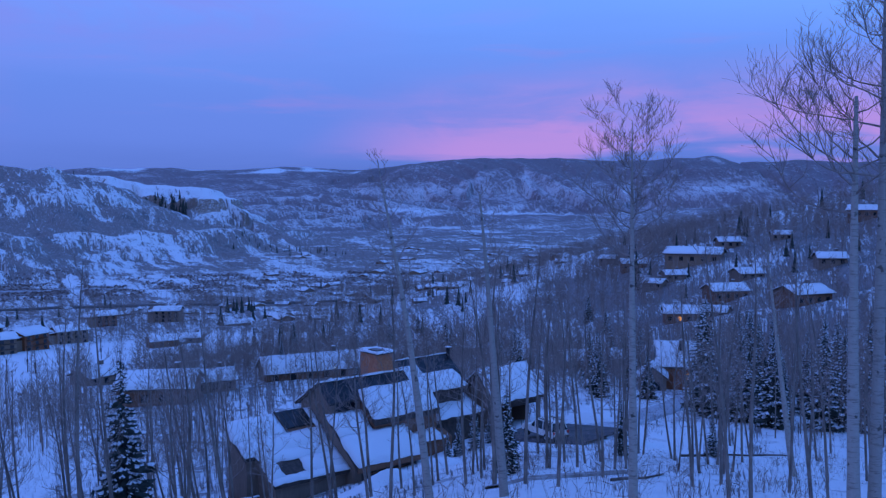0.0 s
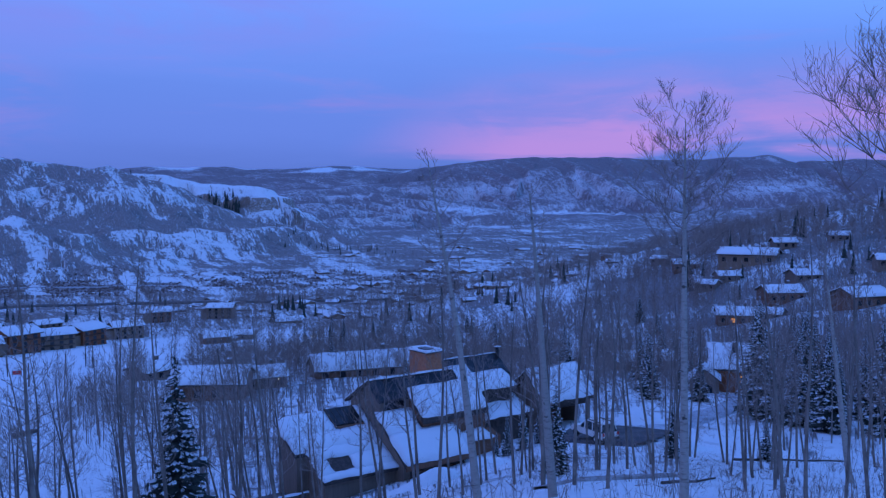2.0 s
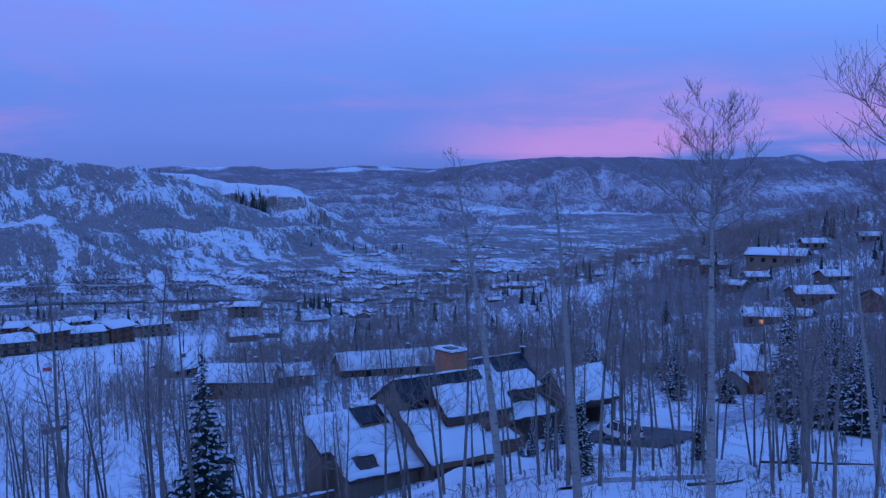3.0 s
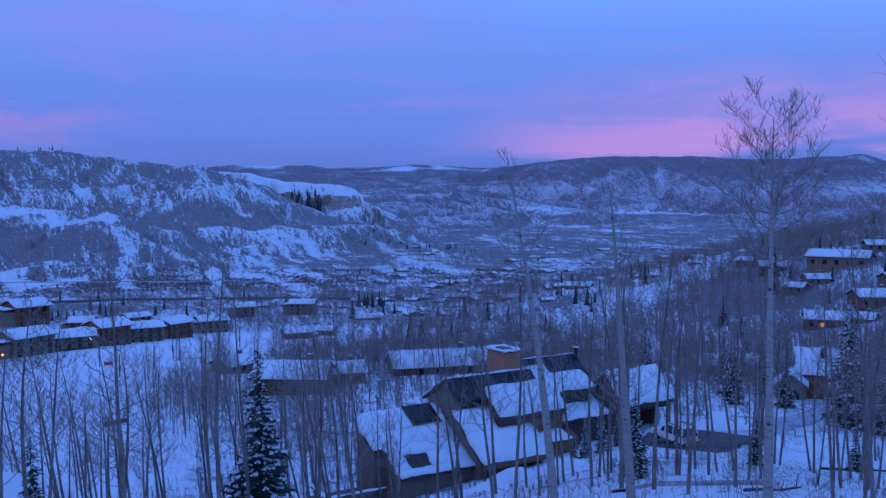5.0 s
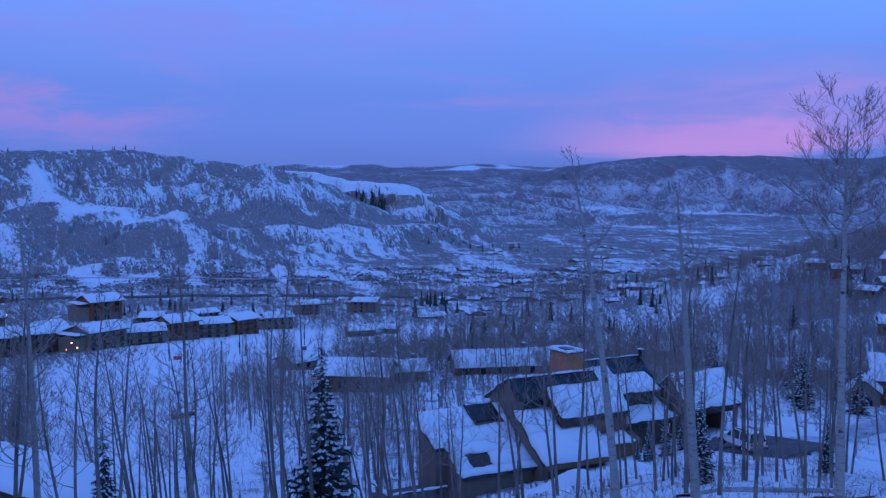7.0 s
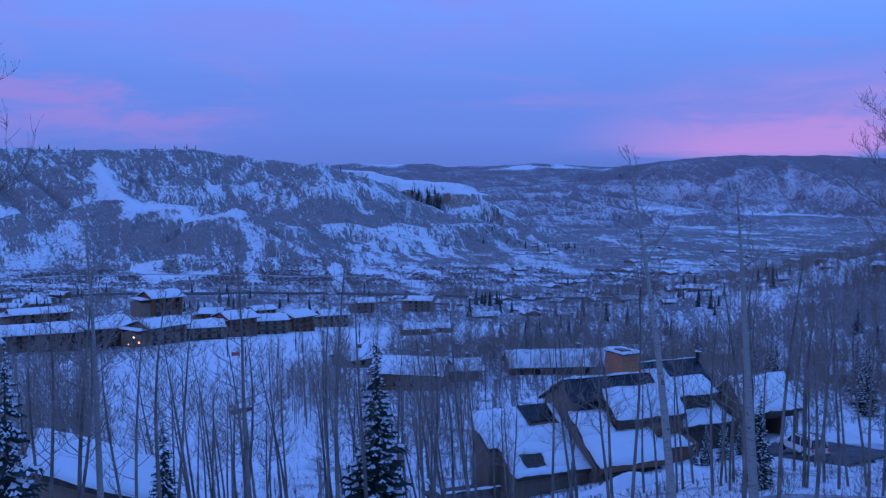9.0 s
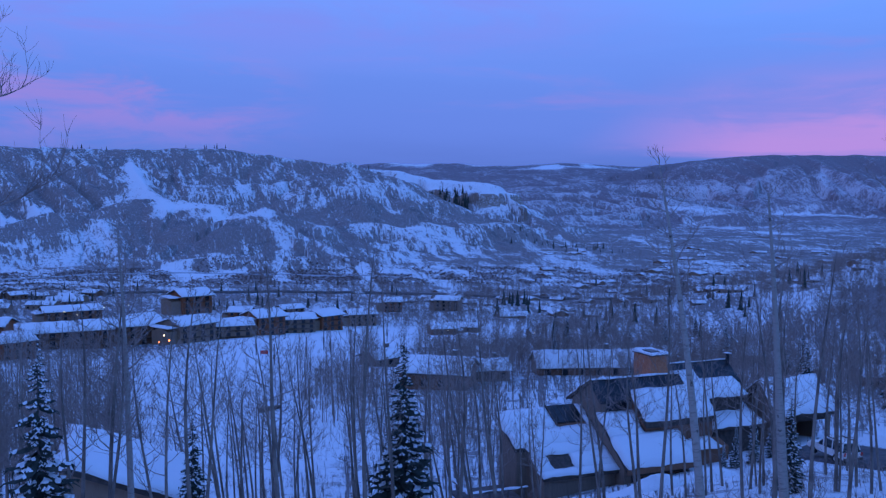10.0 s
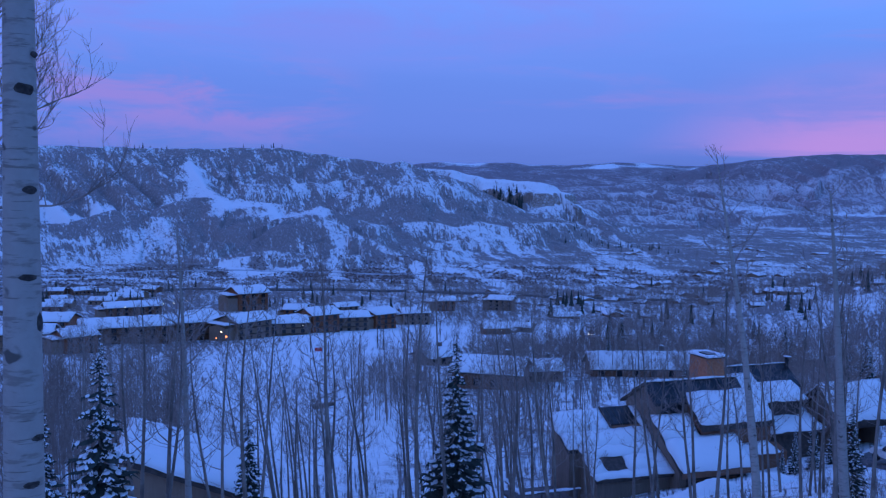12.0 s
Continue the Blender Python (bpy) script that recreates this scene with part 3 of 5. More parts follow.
def snow_slab(x0, x1, y0, y1, z0, z1, thick, seed=0, step=0.45, over=0.08):
    """Snow lying on a roof plane: swelling, with a soft uneven rim that overhangs a little."""
    rng = random.Random(seed)
    nx, ny = max(3, min(26, int((x1 - x0) / step))), max(3, min(26, int((y1 - y0) / step)))
    ph = [rng.uniform(0, 6.3) for _ in range(6)]
    verts, faces = [], []
    def rim(a):
        return 0.10 * math.sin(a * 1.7 + ph[0]) + 0.07 * math.sin(a * 4.1 + ph[1]) + rng.uniform(-0.04, 0.04)
    for j in range(ny + 1):
        for i in range(nx + 1):
            fx, fy = i / nx, j / ny
            x, y = x0 + fx * (x1 - x0), y0 + fy * (y1 - y0)
            z = z0 + fy * (z1 - z0)
            edge = min(fx, 1 - fx) * (x1 - x0), min(fy, 1 - fy) * (y1 - y0)
            soft = min(1.0, 0.45 + min(edge) / 0.5 * 0.55)
            lump = 1 + 0.22 * math.sin(x * 1.3 + ph[2]) * math.sin(y * 1.6 + ph[3]) + 0.12 * math.sin(x * 3.3 + ph[4]) * math.sin(y * 2.9 + ph[5])
            if i in (0, nx):
                x += (over + rim(y)) * (1 if i else -1)
            if j in (0, ny):
                y += (over + rim(x)) * (1 if j else -1)
            verts.append((x, y, z + thick * soft * lump))
    top = len(verts)
    ring = [i for i in range(nx + 1)] + [j * (nx + 1) + nx for j in range(1, ny + 1)] + [ny * (nx + 1) + i for i in range(nx - 1, -1, -1)] + [j * (nx + 1) for j in range(ny - 1, 0, -1)]
    for k in ring:
        x, y, z = verts[k]
        fy = min(1, max(0, (y - y0) / (y1 - y0)))
        verts.append((x, y, z0 + fy * (z1 - z0) + 0.01))
    for j in range(ny):
        for i in range(nx):
            a = j * (nx + 1) + i
            faces.append((a, a + 1, a + nx + 2, a + nx + 1))
    m = len(ring)
    for k in range(m):
        faces.append((ring[(k + 1) % m], ring[k], top + k, top + (k + 1) % m))
    return verts, faces


def tube(verts, faces, pts, radii, sides=5):
    """A tapered tube along pts, added to verts and faces."""
    k = len(verts)
    for i, p in enumerate(pts):
        q = pts[min(i + 1, len(pts) - 1)] - pts[max(i - 1, 0)]
        side = q.cross(Vector((0.31, 0.95, 0.05)))
        if side.length < 1e-6:
            side = q.cross(Vector((1, 0, 0)))
        side.normalize()
        up = side.cross(q).normalized()
        for s in range(sides):
            a = 2 * math.pi * s / sides
            verts.append(tuple(p + radii[i] * (math.cos(a) * side + math.sin(a) * up)))
    for i in range(len(pts) - 1):
        for s in range(sides):
            t = (s + 1) % sides
            faces.append((k + i * sides + s, k + i * sides + t, k + (i + 1) * sides + t, k + (i + 1) * sides + s))


def at_bearing(az, r, lift=0.0):
    x, y = r * math.sin(radians(az)), r * math.cos(radians(az))
    return x, y, height(x, y) + lift


# ---------------------------------------------------------------- the split-level house below the viewpoint
HOUSE = pose(-14.58, 73.43, -23.96, 0, 0, 39)


def main_house():
    h = thing("house", HOUSE, "split-level grey timber house with snow-laden shed roofs", "house")
    # low wing with the long roof
    part("wall", shed(0.9, 7.9, 0.5, 7.0, -6.0, -0.05, 3.55), "grey_boards", h)
    part("wall", shed(-0.2, 0.9, 3.5, 7.0, -6.0, 1.6, 3.55), "grey_boards", h)
    part("roof", slab(0.6, 8.1, 0.0, 3.2, 0.0, 1.76, 0.32), "dark_trim", h)
    part("roof", slab(-0.5, 8.1, 3.2, 7.2, 1.76, 3.96, 0.32), "dark_trim", h)
    part("snow", snow_slab(0.6, 8.1, 0.0, 0.6, 0.0, 0.33, 0.32, 1), "snow", h, smooth=True)
    part("snow", snow_slab(0.6, 1.75, 0.6, 2.2, 0.33, 1.21, 0.34, 2), "snow", h, smooth=True)
    part("snow", snow_slab(4.1, 8.1, 0.6, 2.2, 0.33, 1.21, 0.34, 3), "snow", h, smooth=True)
    part("snow", snow_slab(0.6, 8.1, 2.2, 3.3, 1.21, 1.82, 0.36, 4), "snow", h, smooth=True)
    part("snow", snow_slab(-0.5, 8.1, 3.2, 4.9, 1.76, 2.7, 0.38, 5), "snow", h, smooth=True)
    part("snow", snow_slab(-0.5, 4.5, 4.9, 7.25, 2.7, 3.99, 0.38, 6), "snow", h, smooth=True)
    part("snow", snow_slab(7.6, 8.15, 4.9, 7.25, 2.7, 3.99, 0.38, 7), "snow", h, smooth=True)
    sky_light = part("skylight", slab(4.65, 7.5, 5.3, 7.2, 3.15, 4.25, 0.10), "dark_metal", h, "dark glazed roof light")
    part("sill", slab(4.6, 7.55, 4.95, 5.28, 2.75, 3.0, 0.15), "brown_boards", sky_light)
    part("cheek", hexa([(4.5, 4.9, 2.5), (4.64, 4.9, 2.5), (4.64, 7.25, 3.9), (4.5, 7.25, 3.9)], [(4.5, 4.9, 3.0), (4.64, 4.9, 3.0), (4.64, 7.25, 4.35), (4.5, 7.25, 4.35)]), "dark_trim", sky_light)
    for i in range(4):
        x = 5.05 + i * 0.62
        part("mullion", slab(x, x + 0.05, 5.3, 7.2, 3.19, 4.29, 0.05), "dark_trim", sky_light)
    part("roof_well", slab(1.75, 4.1, 0.62, 2.18, 0.30, 1.15, 0.05), "dark_metal", h)
    # fascia between the wings
    part("fascia", slab(8.1, 8.28, -0.05, 7.2, 0.12, 4.1, 0.55), "dark_trim", h)
    part("wall", shed(7.95, 8.6, -0.9, 3.3, -6.0, 0.45, 3.6), "grey_boards", h)
    # middle wing
    part("wall", shed(8.6, 14.6, -0.9, 3.4, -6.0, 0.55, 3.6), "dark_trim", h, "dark-stained timber wall")
    part("roof", slab(7.75, 14.9, -1.6, 3.35, 0.44, 4.10, 0.35), "dark_trim", h)
    part("snow", snow_slab(7.8, 14.9, -1.6, 1.2, 0.44, 2.51, 0.40, 8), "snow", h, smooth=True)
    part("snow", snow_slab(7.8, 11.3, 1.2, 3.3, 2.51, 4.06, 0.40, 9), "snow", h, smooth=True)
    part("beam", block(7.75, 14.9, -1.68, -1.56, -0.05, 0.42), "brown_boards", h)
    for x in (8.9, 10.6, 12.3, 14.0):
        w = part("window", block(x, x + 1.2, -0.96, -0.90, -2.4, -0.6), "dark_glass", h)
        part("frame", block(x - 0.08, x + 1.28, -1.0, -0.965, -0.6, -0.48), "brown_boards", w)
    # upper right wing
    part("wall", shed(11.6, 18.8, 1.3, 3.6, -2.0, 3.35, 5.2), "brown_boards", h)
    part("roof", slab(11.4, 19.0, 1.0, 3.7, 3.58, 5.82, 0.55), "dark_trim", h)
    part("snow", snow_slab(11.4, 19.0, 1.0, 3.7, 3.58, 5.82, 0.42, 10), "snow", h, smooth=True)
    part("wall", shed(14.9, 19.5, -0.2, 1.3, -4.0, 1.0, 1.5), "brown_boards", h)
    part("snow", snow_slab(14.9, 18.4, -0.4, 1.2, 1.0, 1.5, 0.4, 11), "snow", h, smooth=True)
    # main block with bare metal roof
    part("wall", gable_walls(8.4, 17.6, 3.75, 9.0, -5.0, 5.0, 6.5), "grey_boards", h)
    part("roof", slab(8.1, 17.9, 3.5, 5.4, 5.15, 6.75, 0.22), "dark_metal", h, "dark metal roof swept bare of snow")
    for i in range(15):
        x = 8.3 + i * 0.68
        part("seam", slab(x, x + 0.05, 3.5, 5.35, 5.20, 6.78, 0.05), "dark_metal", h)
    part("roof", slab(8.1, 17.9, 5.4, 9.6, 6.75, 4.3, 0.22), "dark_trim", h)
    part("snow", snow_slab(8.1, 17.9, 5.35, 9.6, 6.75, 4.3, 0.35, 12), "snow", h, smooth=True)
    w = part("window", block(8.9, 11.2, 3.66, 3.72, 4.2, 4.95), "dark_glass", h)
    part("frame", block(8.8, 11.3, 3.62, 3.655, 4.95, 5.05), "dark_trim", w)
    # lean-to between the upper wing and the rear wing
    part("wall", shed(17.8, 24.0, 3.7, 5.35, -3.0, 4.5, 5.4), "dark_trim", h)
    part("roof", slab(17.6, 24.3, 3.2, 5.5, 4.6, 5.85, 0.25), "dark_trim", h)
    part("snow", snow_slab(17.6, 24.3, 3.2, 5.5, 4.6, 5.85, 0.42, 28), "snow", h, smooth=True)
    # right rear wing
    part("wall", gable_walls(18.0, 25.0, 5.6, 9.8, -4.0, 5.3, 6.7), "grey_boards", h)
    part("roof", slab(17.9, 25.3, 5.2, 7.6, 5.6, 7.25, 0.25), "dark_metal", h, "dark metal roof swept bare of snow")
    part("roof", slab(17.9, 25.3, 7.6, 10.0, 7.25, 5.6, 0.25), "dark_trim", h)
    part("snow", snow_slab(17.9, 25.3, 7.55, 8.2, 7.27, 6.85, 0.25, 13), "snow", h, smooth=True)
    part("snow", snow_slab(17.9, 20.6, 5.2, 6.7, 5.6, 6.63, 0.22, 14), "snow", h, smooth=True)
    # low snowed-up porch between the wings and the carport
    part("wall", shed(19.6, 25.0, 2.2, 5.3, -4.0, 2.0, 3.0), "dark_trim", h)
    part("roof", slab(19.3, 25.3, 1.7, 5.35, 2.1, 3.3, 0.25), "dark_trim", h)
    part("snow", snow_slab(19.3, 25.3, 1.7, 5.3, 2.1, 3.28, 0.4, 15), "snow", h, smooth=True)
    # brick chimney with a hollow snow cap, and a black flue
    c = part("chimney", block(15.0, 16.9, 5.7, 8.6, 5.5, 8.5), "brick_red", h, "red brick chimney stack")
    part("cap", block(14.85, 17.05, 5.55, 8.75, 8.5, 8.62), "dark_trim", c)
    for x0, x1, y0, y1, sd in ((14.8, 17.1, 5.5, 6.1, 21), (14.8, 17.1, 8.2, 8.8, 22), (14.8, 15.3, 6.0, 8.3, 23), (16.6, 17.1, 6.0, 8.3, 24)):
        part("snow", snow_slab(x0, x1, y0, y1, 8.62, 8.62, 0.3, sd, 0.2), "snow", c, smooth=True)
    part("flue", block(15.5, 16.4, 6.4, 7.9, 8.62, 8.8), "dark_metal", c)
    v, f = [], []
    tube(v, f, [Vector((25.0, 7.0, z)) for z in (4.0, 6.0, 8.0)], [0.17, 0.17, 0.19], 10)
    p = part("flue_pipe", (v, f), "dark_metal", h, "black stove pipe")
    part("snow", snow_slab(24.84, 25.16, 6.84, 7.16, 8.0, 8.0, 0.16, 25, 0.2, 0.0), "snow", p, smooth=True)
    # deck with a snowy rail beside the low wing
    part("deck", block(-5.5, -0.3, 1.5, 6.0, -2.4, -2.2), "grey_wood", h)
    for x in (-5.4, -3.7, -2.0, -0.5):
        part("post", block(x, x + 0.14, 1.5, 1.64, -6.0, -1.2), "grey_wood", h)
    part("rail", block(-5.5, -0.3, 1.48, 1.66, -1.2, -1.08), "grey_wood", h)
    part("snow", snow_slab(-5.5, -0.3, 1.46, 1.68, -1.08, -1.08, 0.16, 26, 0.3), "snow", h, smooth=True)
    part("rail", block(-5.5, -5.36, 1.7, 6.0, -1.2, -1.08), "grey_wood", h)
    part("snow", snow_slab(-5.52, -5.34, 1.7, 6.0, -1.08, -1.08, 0.16, 27, 0.3), "snow", h, smooth=True)
    return h


main_house()


def garage():
    m = HOUSE @ Matrix.Translation((26.07, 0.39, 0.0))
    g = thing("carport", m, "dark open timber carport with a thick snow roof", "carport")
    part("wall", gable_walls(0.3, 0.5, 0.5, 6.0, -1.5, 2.7, 5.3), "grey_boards", g)
    part("wall", gable_walls(6.6, 6.8, 2.8, 6.0, -1.5, 2.7, 4.3), "grey_boards", g)
    part("wall", block(0.5, 6.6, 5.8, 6.0, -1.5, 2.7), "brown_boards", g)
    part("beam", block(0.5, 6.6, 0.55, 0.8, 2.15, 2.7), "dark_trim", g)
    part("ceiling", block(0.5, 6.6, 0.8, 5.8, 2.5, 2.6), "dark_trim", g)
    part("post", block(0.55, 0.9, 0.5, 0.8, -1.5, 2.15), "grey_boards", g)
    part("post", block(5.9, 6.3, 0.3, 0.6, -1.5, 2.6), "grey_boards", g)
    part("roof", slab(-0.2, 7.0, 0.0, 3.2, 2.99, 5.85, 0.3), "dark_trim", g)
    part("roof", slab(-0.2, 7.0, 3.2, 6.4, 5.85, 2.99, 0.3), "dark_trim", g)
    part("snow", snow_slab(-0.2, 7.0, 0.0, 3.2, 2.99, 5.85, 0.42, 31), "snow", g, smooth=True)
    part("snow", snow_slab(-0.2, 7.0, 3.2, 6.4, 5.85, 2.99, 0.42, 32), "snow", g, smooth=True)


garage()


def cabin():
    x, y, z = at_bearing(13.9, 140)
    h = thing("cabin", pose(x, y, z, 0, 0, -13), "red-brown timber cabin with a gabled porch under snow", "house")
    part("wall", gable_walls(-1.2, 4.2, 0.0, 6.5, -1.0, 3.6, 6.4), "red_boards", h)
    part("roof", slab(-1.5, 4.6, -0.5, 3.25, 3.5, 6.7, 0.25), "dark_trim", h)
    part("roof", slab(-1.5, 4.6, 3.25, 7.0, 6.7, 3.5, 0.25), "dark_trim", h)
    part("snow", snow_slab(-1.5, 4.6, -0.5, 3.3, 3.5, 6.74, 0.45, 41), "snow", h, smooth=True)
    part("snow", snow_slab(-1.5, 4.6, 3.3, 7.0, 6.7, 3.5, 0.45, 42), "snow", h, smooth=True)
    # porch whose gable faces the drive
    v, f = gable_walls(-2.6, 0.6, -4.3, -0.2, -1.0, 2.4, 3.9)
    turn = [(-2.0 + (yy + 2.25), (xx + 1.0) - 2.0, zz) for xx, yy, zz in v]
    part("wall", (turn, f), "grey_boards", h)
    for s in (-1, 1):
        e0, e1 = -1.99 + s * 2.35, -1.99
        lo = [(e0, -4.0, 2.25), (e0, 0.1, 2.25), (e1, 0.1, 4.0), (e1, -4.0, 4.0)]
        part("roof", hexa([(a, b, c - 0.15) for a, b, c in lo], [(a, b, c + 0.05) for a, b, c in lo]), "dark_trim", h)
        part("snow", hexa([(a, b, c + 0.06) for a, b, c in lo], [(a, b, c + 0.42) for a, b, c in lo]), "snow", h)
    d = part("door", block(-2.9, -0.9, -3.68, -3.58, -0.6, 1.8), "dark_glass", h)
    part("frame", block(-3.0, -0.8, -3.74, -3.69, 1.8, 1.95), "tan_wall", d)
    part("step", block(-3.1, -0.7, -4.6, -3.75, -1.0, -0.6), "tan_wall", h)
    w = part("window", block(3.0, 3.6, -0.06, -0.01, 1.2, 2.5), "lit_window", h, "warmly lit window")
    part("frame", block(2.9, 3.7, -0.1, -0.065, 2.5, 2.62), "dark_trim", w)
    c = part("chimney", block(2.0, 2.8, 1.6, 2.4, 5.0, 7.2), "dark_metal", h)
    part("snow", snow_slab(2.0, 2.8, 1.6, 2.4, 7.2, 7.2, 0.3, 43, 0.25), "snow", c, smooth=True)
    part("wall", block(4.2, 6.2, 1.0, 5.5, -1.0, 3.0), "brown_boards", h)
    part("snow", snow_slab(4.2, 6.4, 0.7, 5.8, 3.0, 3.6, 0.4, 44), "snow", h, smooth=True)


cabin()


def near_roof():
    """The house below on the left: one broad roof plane that falls to the right over a plain gable wall."""
    h = thing("house", pose(-24.66, 38.42, -15.52, 0, 0, 123.7), "grey house with one broad snow-covered roof", "house")
    w, d, n = 6.51, 2.46, 7.41
    part("wall", shed(0.5, n - 0.5, 0.4, w - 0.1, -6.0, 0.0, d - 0.35), "tan_wall", h, "plain grey-brown gable wall")
    part("roof", slab(0.0, n, 0.0, w, 0.0, d, 0.3), "dark_trim", h)
    part("snow", snow_slab(0.0, n, 0.0, w, 0.0, d, 0.45, 51), "snow", h, smooth=True)


near_roof()

# ---------------------------------------------------------------- other houses


def village_house(m, w, d, eave, ridge, wall, label, group, lit=()):
    """A gabled house: ridge along x, deep snow on the roof, windows in the long walls."""
    h = thing("house", m, label, "house", group)
    part("wall", gable_walls(-w / 2, w / 2, -d / 2, d / 2, -2.5, eave, ridge), wall, h)
    rise = (ridge - eave) / (d / 2)
    o = 0.6
    for s in (-1, 1):
        pts = [(-w / 2 - o, s * (d / 2 + o), eave - rise * o + 0.12), (w / 2 + o, s * (d / 2 + o), eave - rise * o + 0.12), (w / 2 + o, 0, ridge + 0.12), (-w / 2 - o, 0, ridge + 0.12)]
        if s > 0:
            pts = [pts[1], pts[0], pts[3], pts[2]]
        part("roof", hexa([(a, b, c - 0.25) for a, b, c in pts], pts), "dark_trim", h)
        y0, y1 = (-(d / 2 + o), 0.0) if s < 0 else (0.0, d / 2 + o)
        z0, z1 = (eave - rise * o + 0.13, ridge + 0.13) if s < 0 else (ridge + 0.13, eave - rise * o + 0.13)
        part("snow", snow_slab(-w / 2 - o, w / 2 + o, y0, y1, z0, z1, 0.5, int(w * 10 + d) + s, 1.2, 0.1), "snow", h, smooth=True)
    count = max(2, int(w / 3.0))
    for storey in range(max(1, int(eave / 2.7))):
        for i in range(count):
            x = -w / 2 + (i + 0.5) * w / count
            z = 0.9 + 2.7 * storey
            mat = "lit_window" if (storey, i) in lit else "dark_glass"
            win = part("window", block(x - 0.6, x + 0.6, -d / 2 - 0.05, -d / 2 - 0.01, z, z + 1.3), mat, h)
            part("frame", block(x - 0.7, x + 0.7, -d / 2 - 0.09, -d / 2 - 0.055, z - 0.12, z), "tan_wall", win)
    c = part("chimney", block(w * 0.2, w * 0.2 + 0.8, 0.6, 1.4, eave, ridge + 1.2), "stone", h)
    part("snow", snow_slab(w * 0.2, w * 0.2 + 0.8, 0.6, 1.4, ridge + 1.2, ridge + 1.2, 0.25, 7, 0.4), "snow", c, smooth=True)
    return h


FOOT = [(-5.0, 83.0, 17.0), (9.0, 93.0, 8.0), (36.0, 137.0, 9.0), (9.0, 80.0, 5.0)]
rng = random.Random(11)


def house_pose(az, r, turn, scale=1.0, lift=0.0):
    x, y, z = at_bearing(az, r)
    FOOT.append((x, y, 10.0 * scale))
    return pose(x, y, z + lift, 0, 0, -az + turn) @ Matrix.Diagonal((scale, scale, scale, 1.0))


KINDS = [
    dict(w=12, d=10, eave=3.3, ridge=5.2, wall="brown_boards", label="brown timber chalet under a thick snow roof", group="valley houses"),
    dict(w=17, d=11, eave=3.2, ridge=4.9, wall="tan_wall", label="long tan timber house with a snowy roof", group="valley houses"),
    dict(w=9, d=8, eave=2.8, ridge=4.4, wall="grey_boards", label="small grey timber house capped with snow", group="valley houses"),
]
LIT = [(), ((0, 1),), ((1, 0), (0, 2))]
PROTO = {}


def settle(kind, az, r, turn, scale=1.0, lift=0.0, lit=0):
    m = house_pose(az, r, turn, scale, lift)
    key = (kind, lit)
    if key in PROTO:
        return copy_thing(PROTO[key], Matrix.LocRotScale(m.translation, m.to_quaternion(), None) @ Matrix.Diagonal((scale, scale, scale, 1.0)) @ Matrix.Diagonal((1 / PROTO[key].scale.x,) * 3 + (1.0,)))
    PROTO[key] = village_house(m, lit=LIT[lit], **KINDS[kind])
    return PROTO[key]


# behind the split-level house
long_house = village_house(house_pose(-8.3, 180, 14, 1.0, -0.4), 20, 8, 2.6, 4.9, "brown_boards", "long brown timber house under a patchy snow roof", "valley houses")
for row in ((0, 4.4, 215, 10, 0.75, 0, 0), (1, 9.3, 205, 20, 0.8, 0, 0), (0, -17.6, 160, -12, 1.0, 0, 0), (2, -21.2, 200, 35, 0.85, 0, 0), (2, -14.6, 168, 12, 0.85, 0, 0),
            (0, -3.0, 235, -14, 0.8, 0, 0), (2, 1.0, 245, 30, 0.9, 0, 0), (0, -17.4, 338, 14, 0.8, 0, 0), (2, -15.6, 352, -15, 0.8, 0, 0), (2, -16.4, 344, 60, 0.4, 0, 0)):
    settle(*row)
# on the hillside to the right
for row in ((1, 15.6, 349, -10, 1.15, 0, 0), (2, 17.5, 366, 16, 0.9, 0, 0), (2, 14.3, 324, 20, 0.8, 0, 0), (0, 14.9, 258, 6, 0.85, 0, 1), (0, 17.4, 281, 24, 0.9, 0, 0), (0, 21.7, 255, 42, 0.95, 0, 0),
            (0, 11.9, 366, 8, 0.8, 0, 0), (2, 16.8, 262, -14, 0.8, 0, 0), (2, 23.2, 298, 14, 0.9, 0, 0), (2, 13.2, 316, -20, 0.75, 0, 0), (2, 18.6, 305, 30, 0.9, 0, 0), (0, 25.0, 381, -8, 0.9, 0, 0),
            (2, 10.4, 420, -15, 0.8, 0, 0), (2, 20.5, 372, 10, 0.8, 0, 0)):
    settle(*row)
# the village in the valley bottom
for i in range(60):
    az_ = -23 + 31 * (i + rng.random()) / 60
    settle(rng.choice((0, 0, 1, 2, 2)), az_, rng.uniform(440, 640), rng.uniform(-80, 80), rng.uniform(0.5, 0.85), -1.2, 0)
for i in range(46):
    settle(rng.choice((0, 1, 2)), rng.uniform(-11, 8), rng.uniform(620, 1250), rng.uniform(-85, 85), rng.uniform(0.6, 1.1), -1.7, 0)
for i in range(16):
    settle(rng.choice((0, 1, 2)), rng.uniform(-47, -36), rng.uniform(470, 640), rng.uniform(-40, 40), 0.9, 0.0, 0)


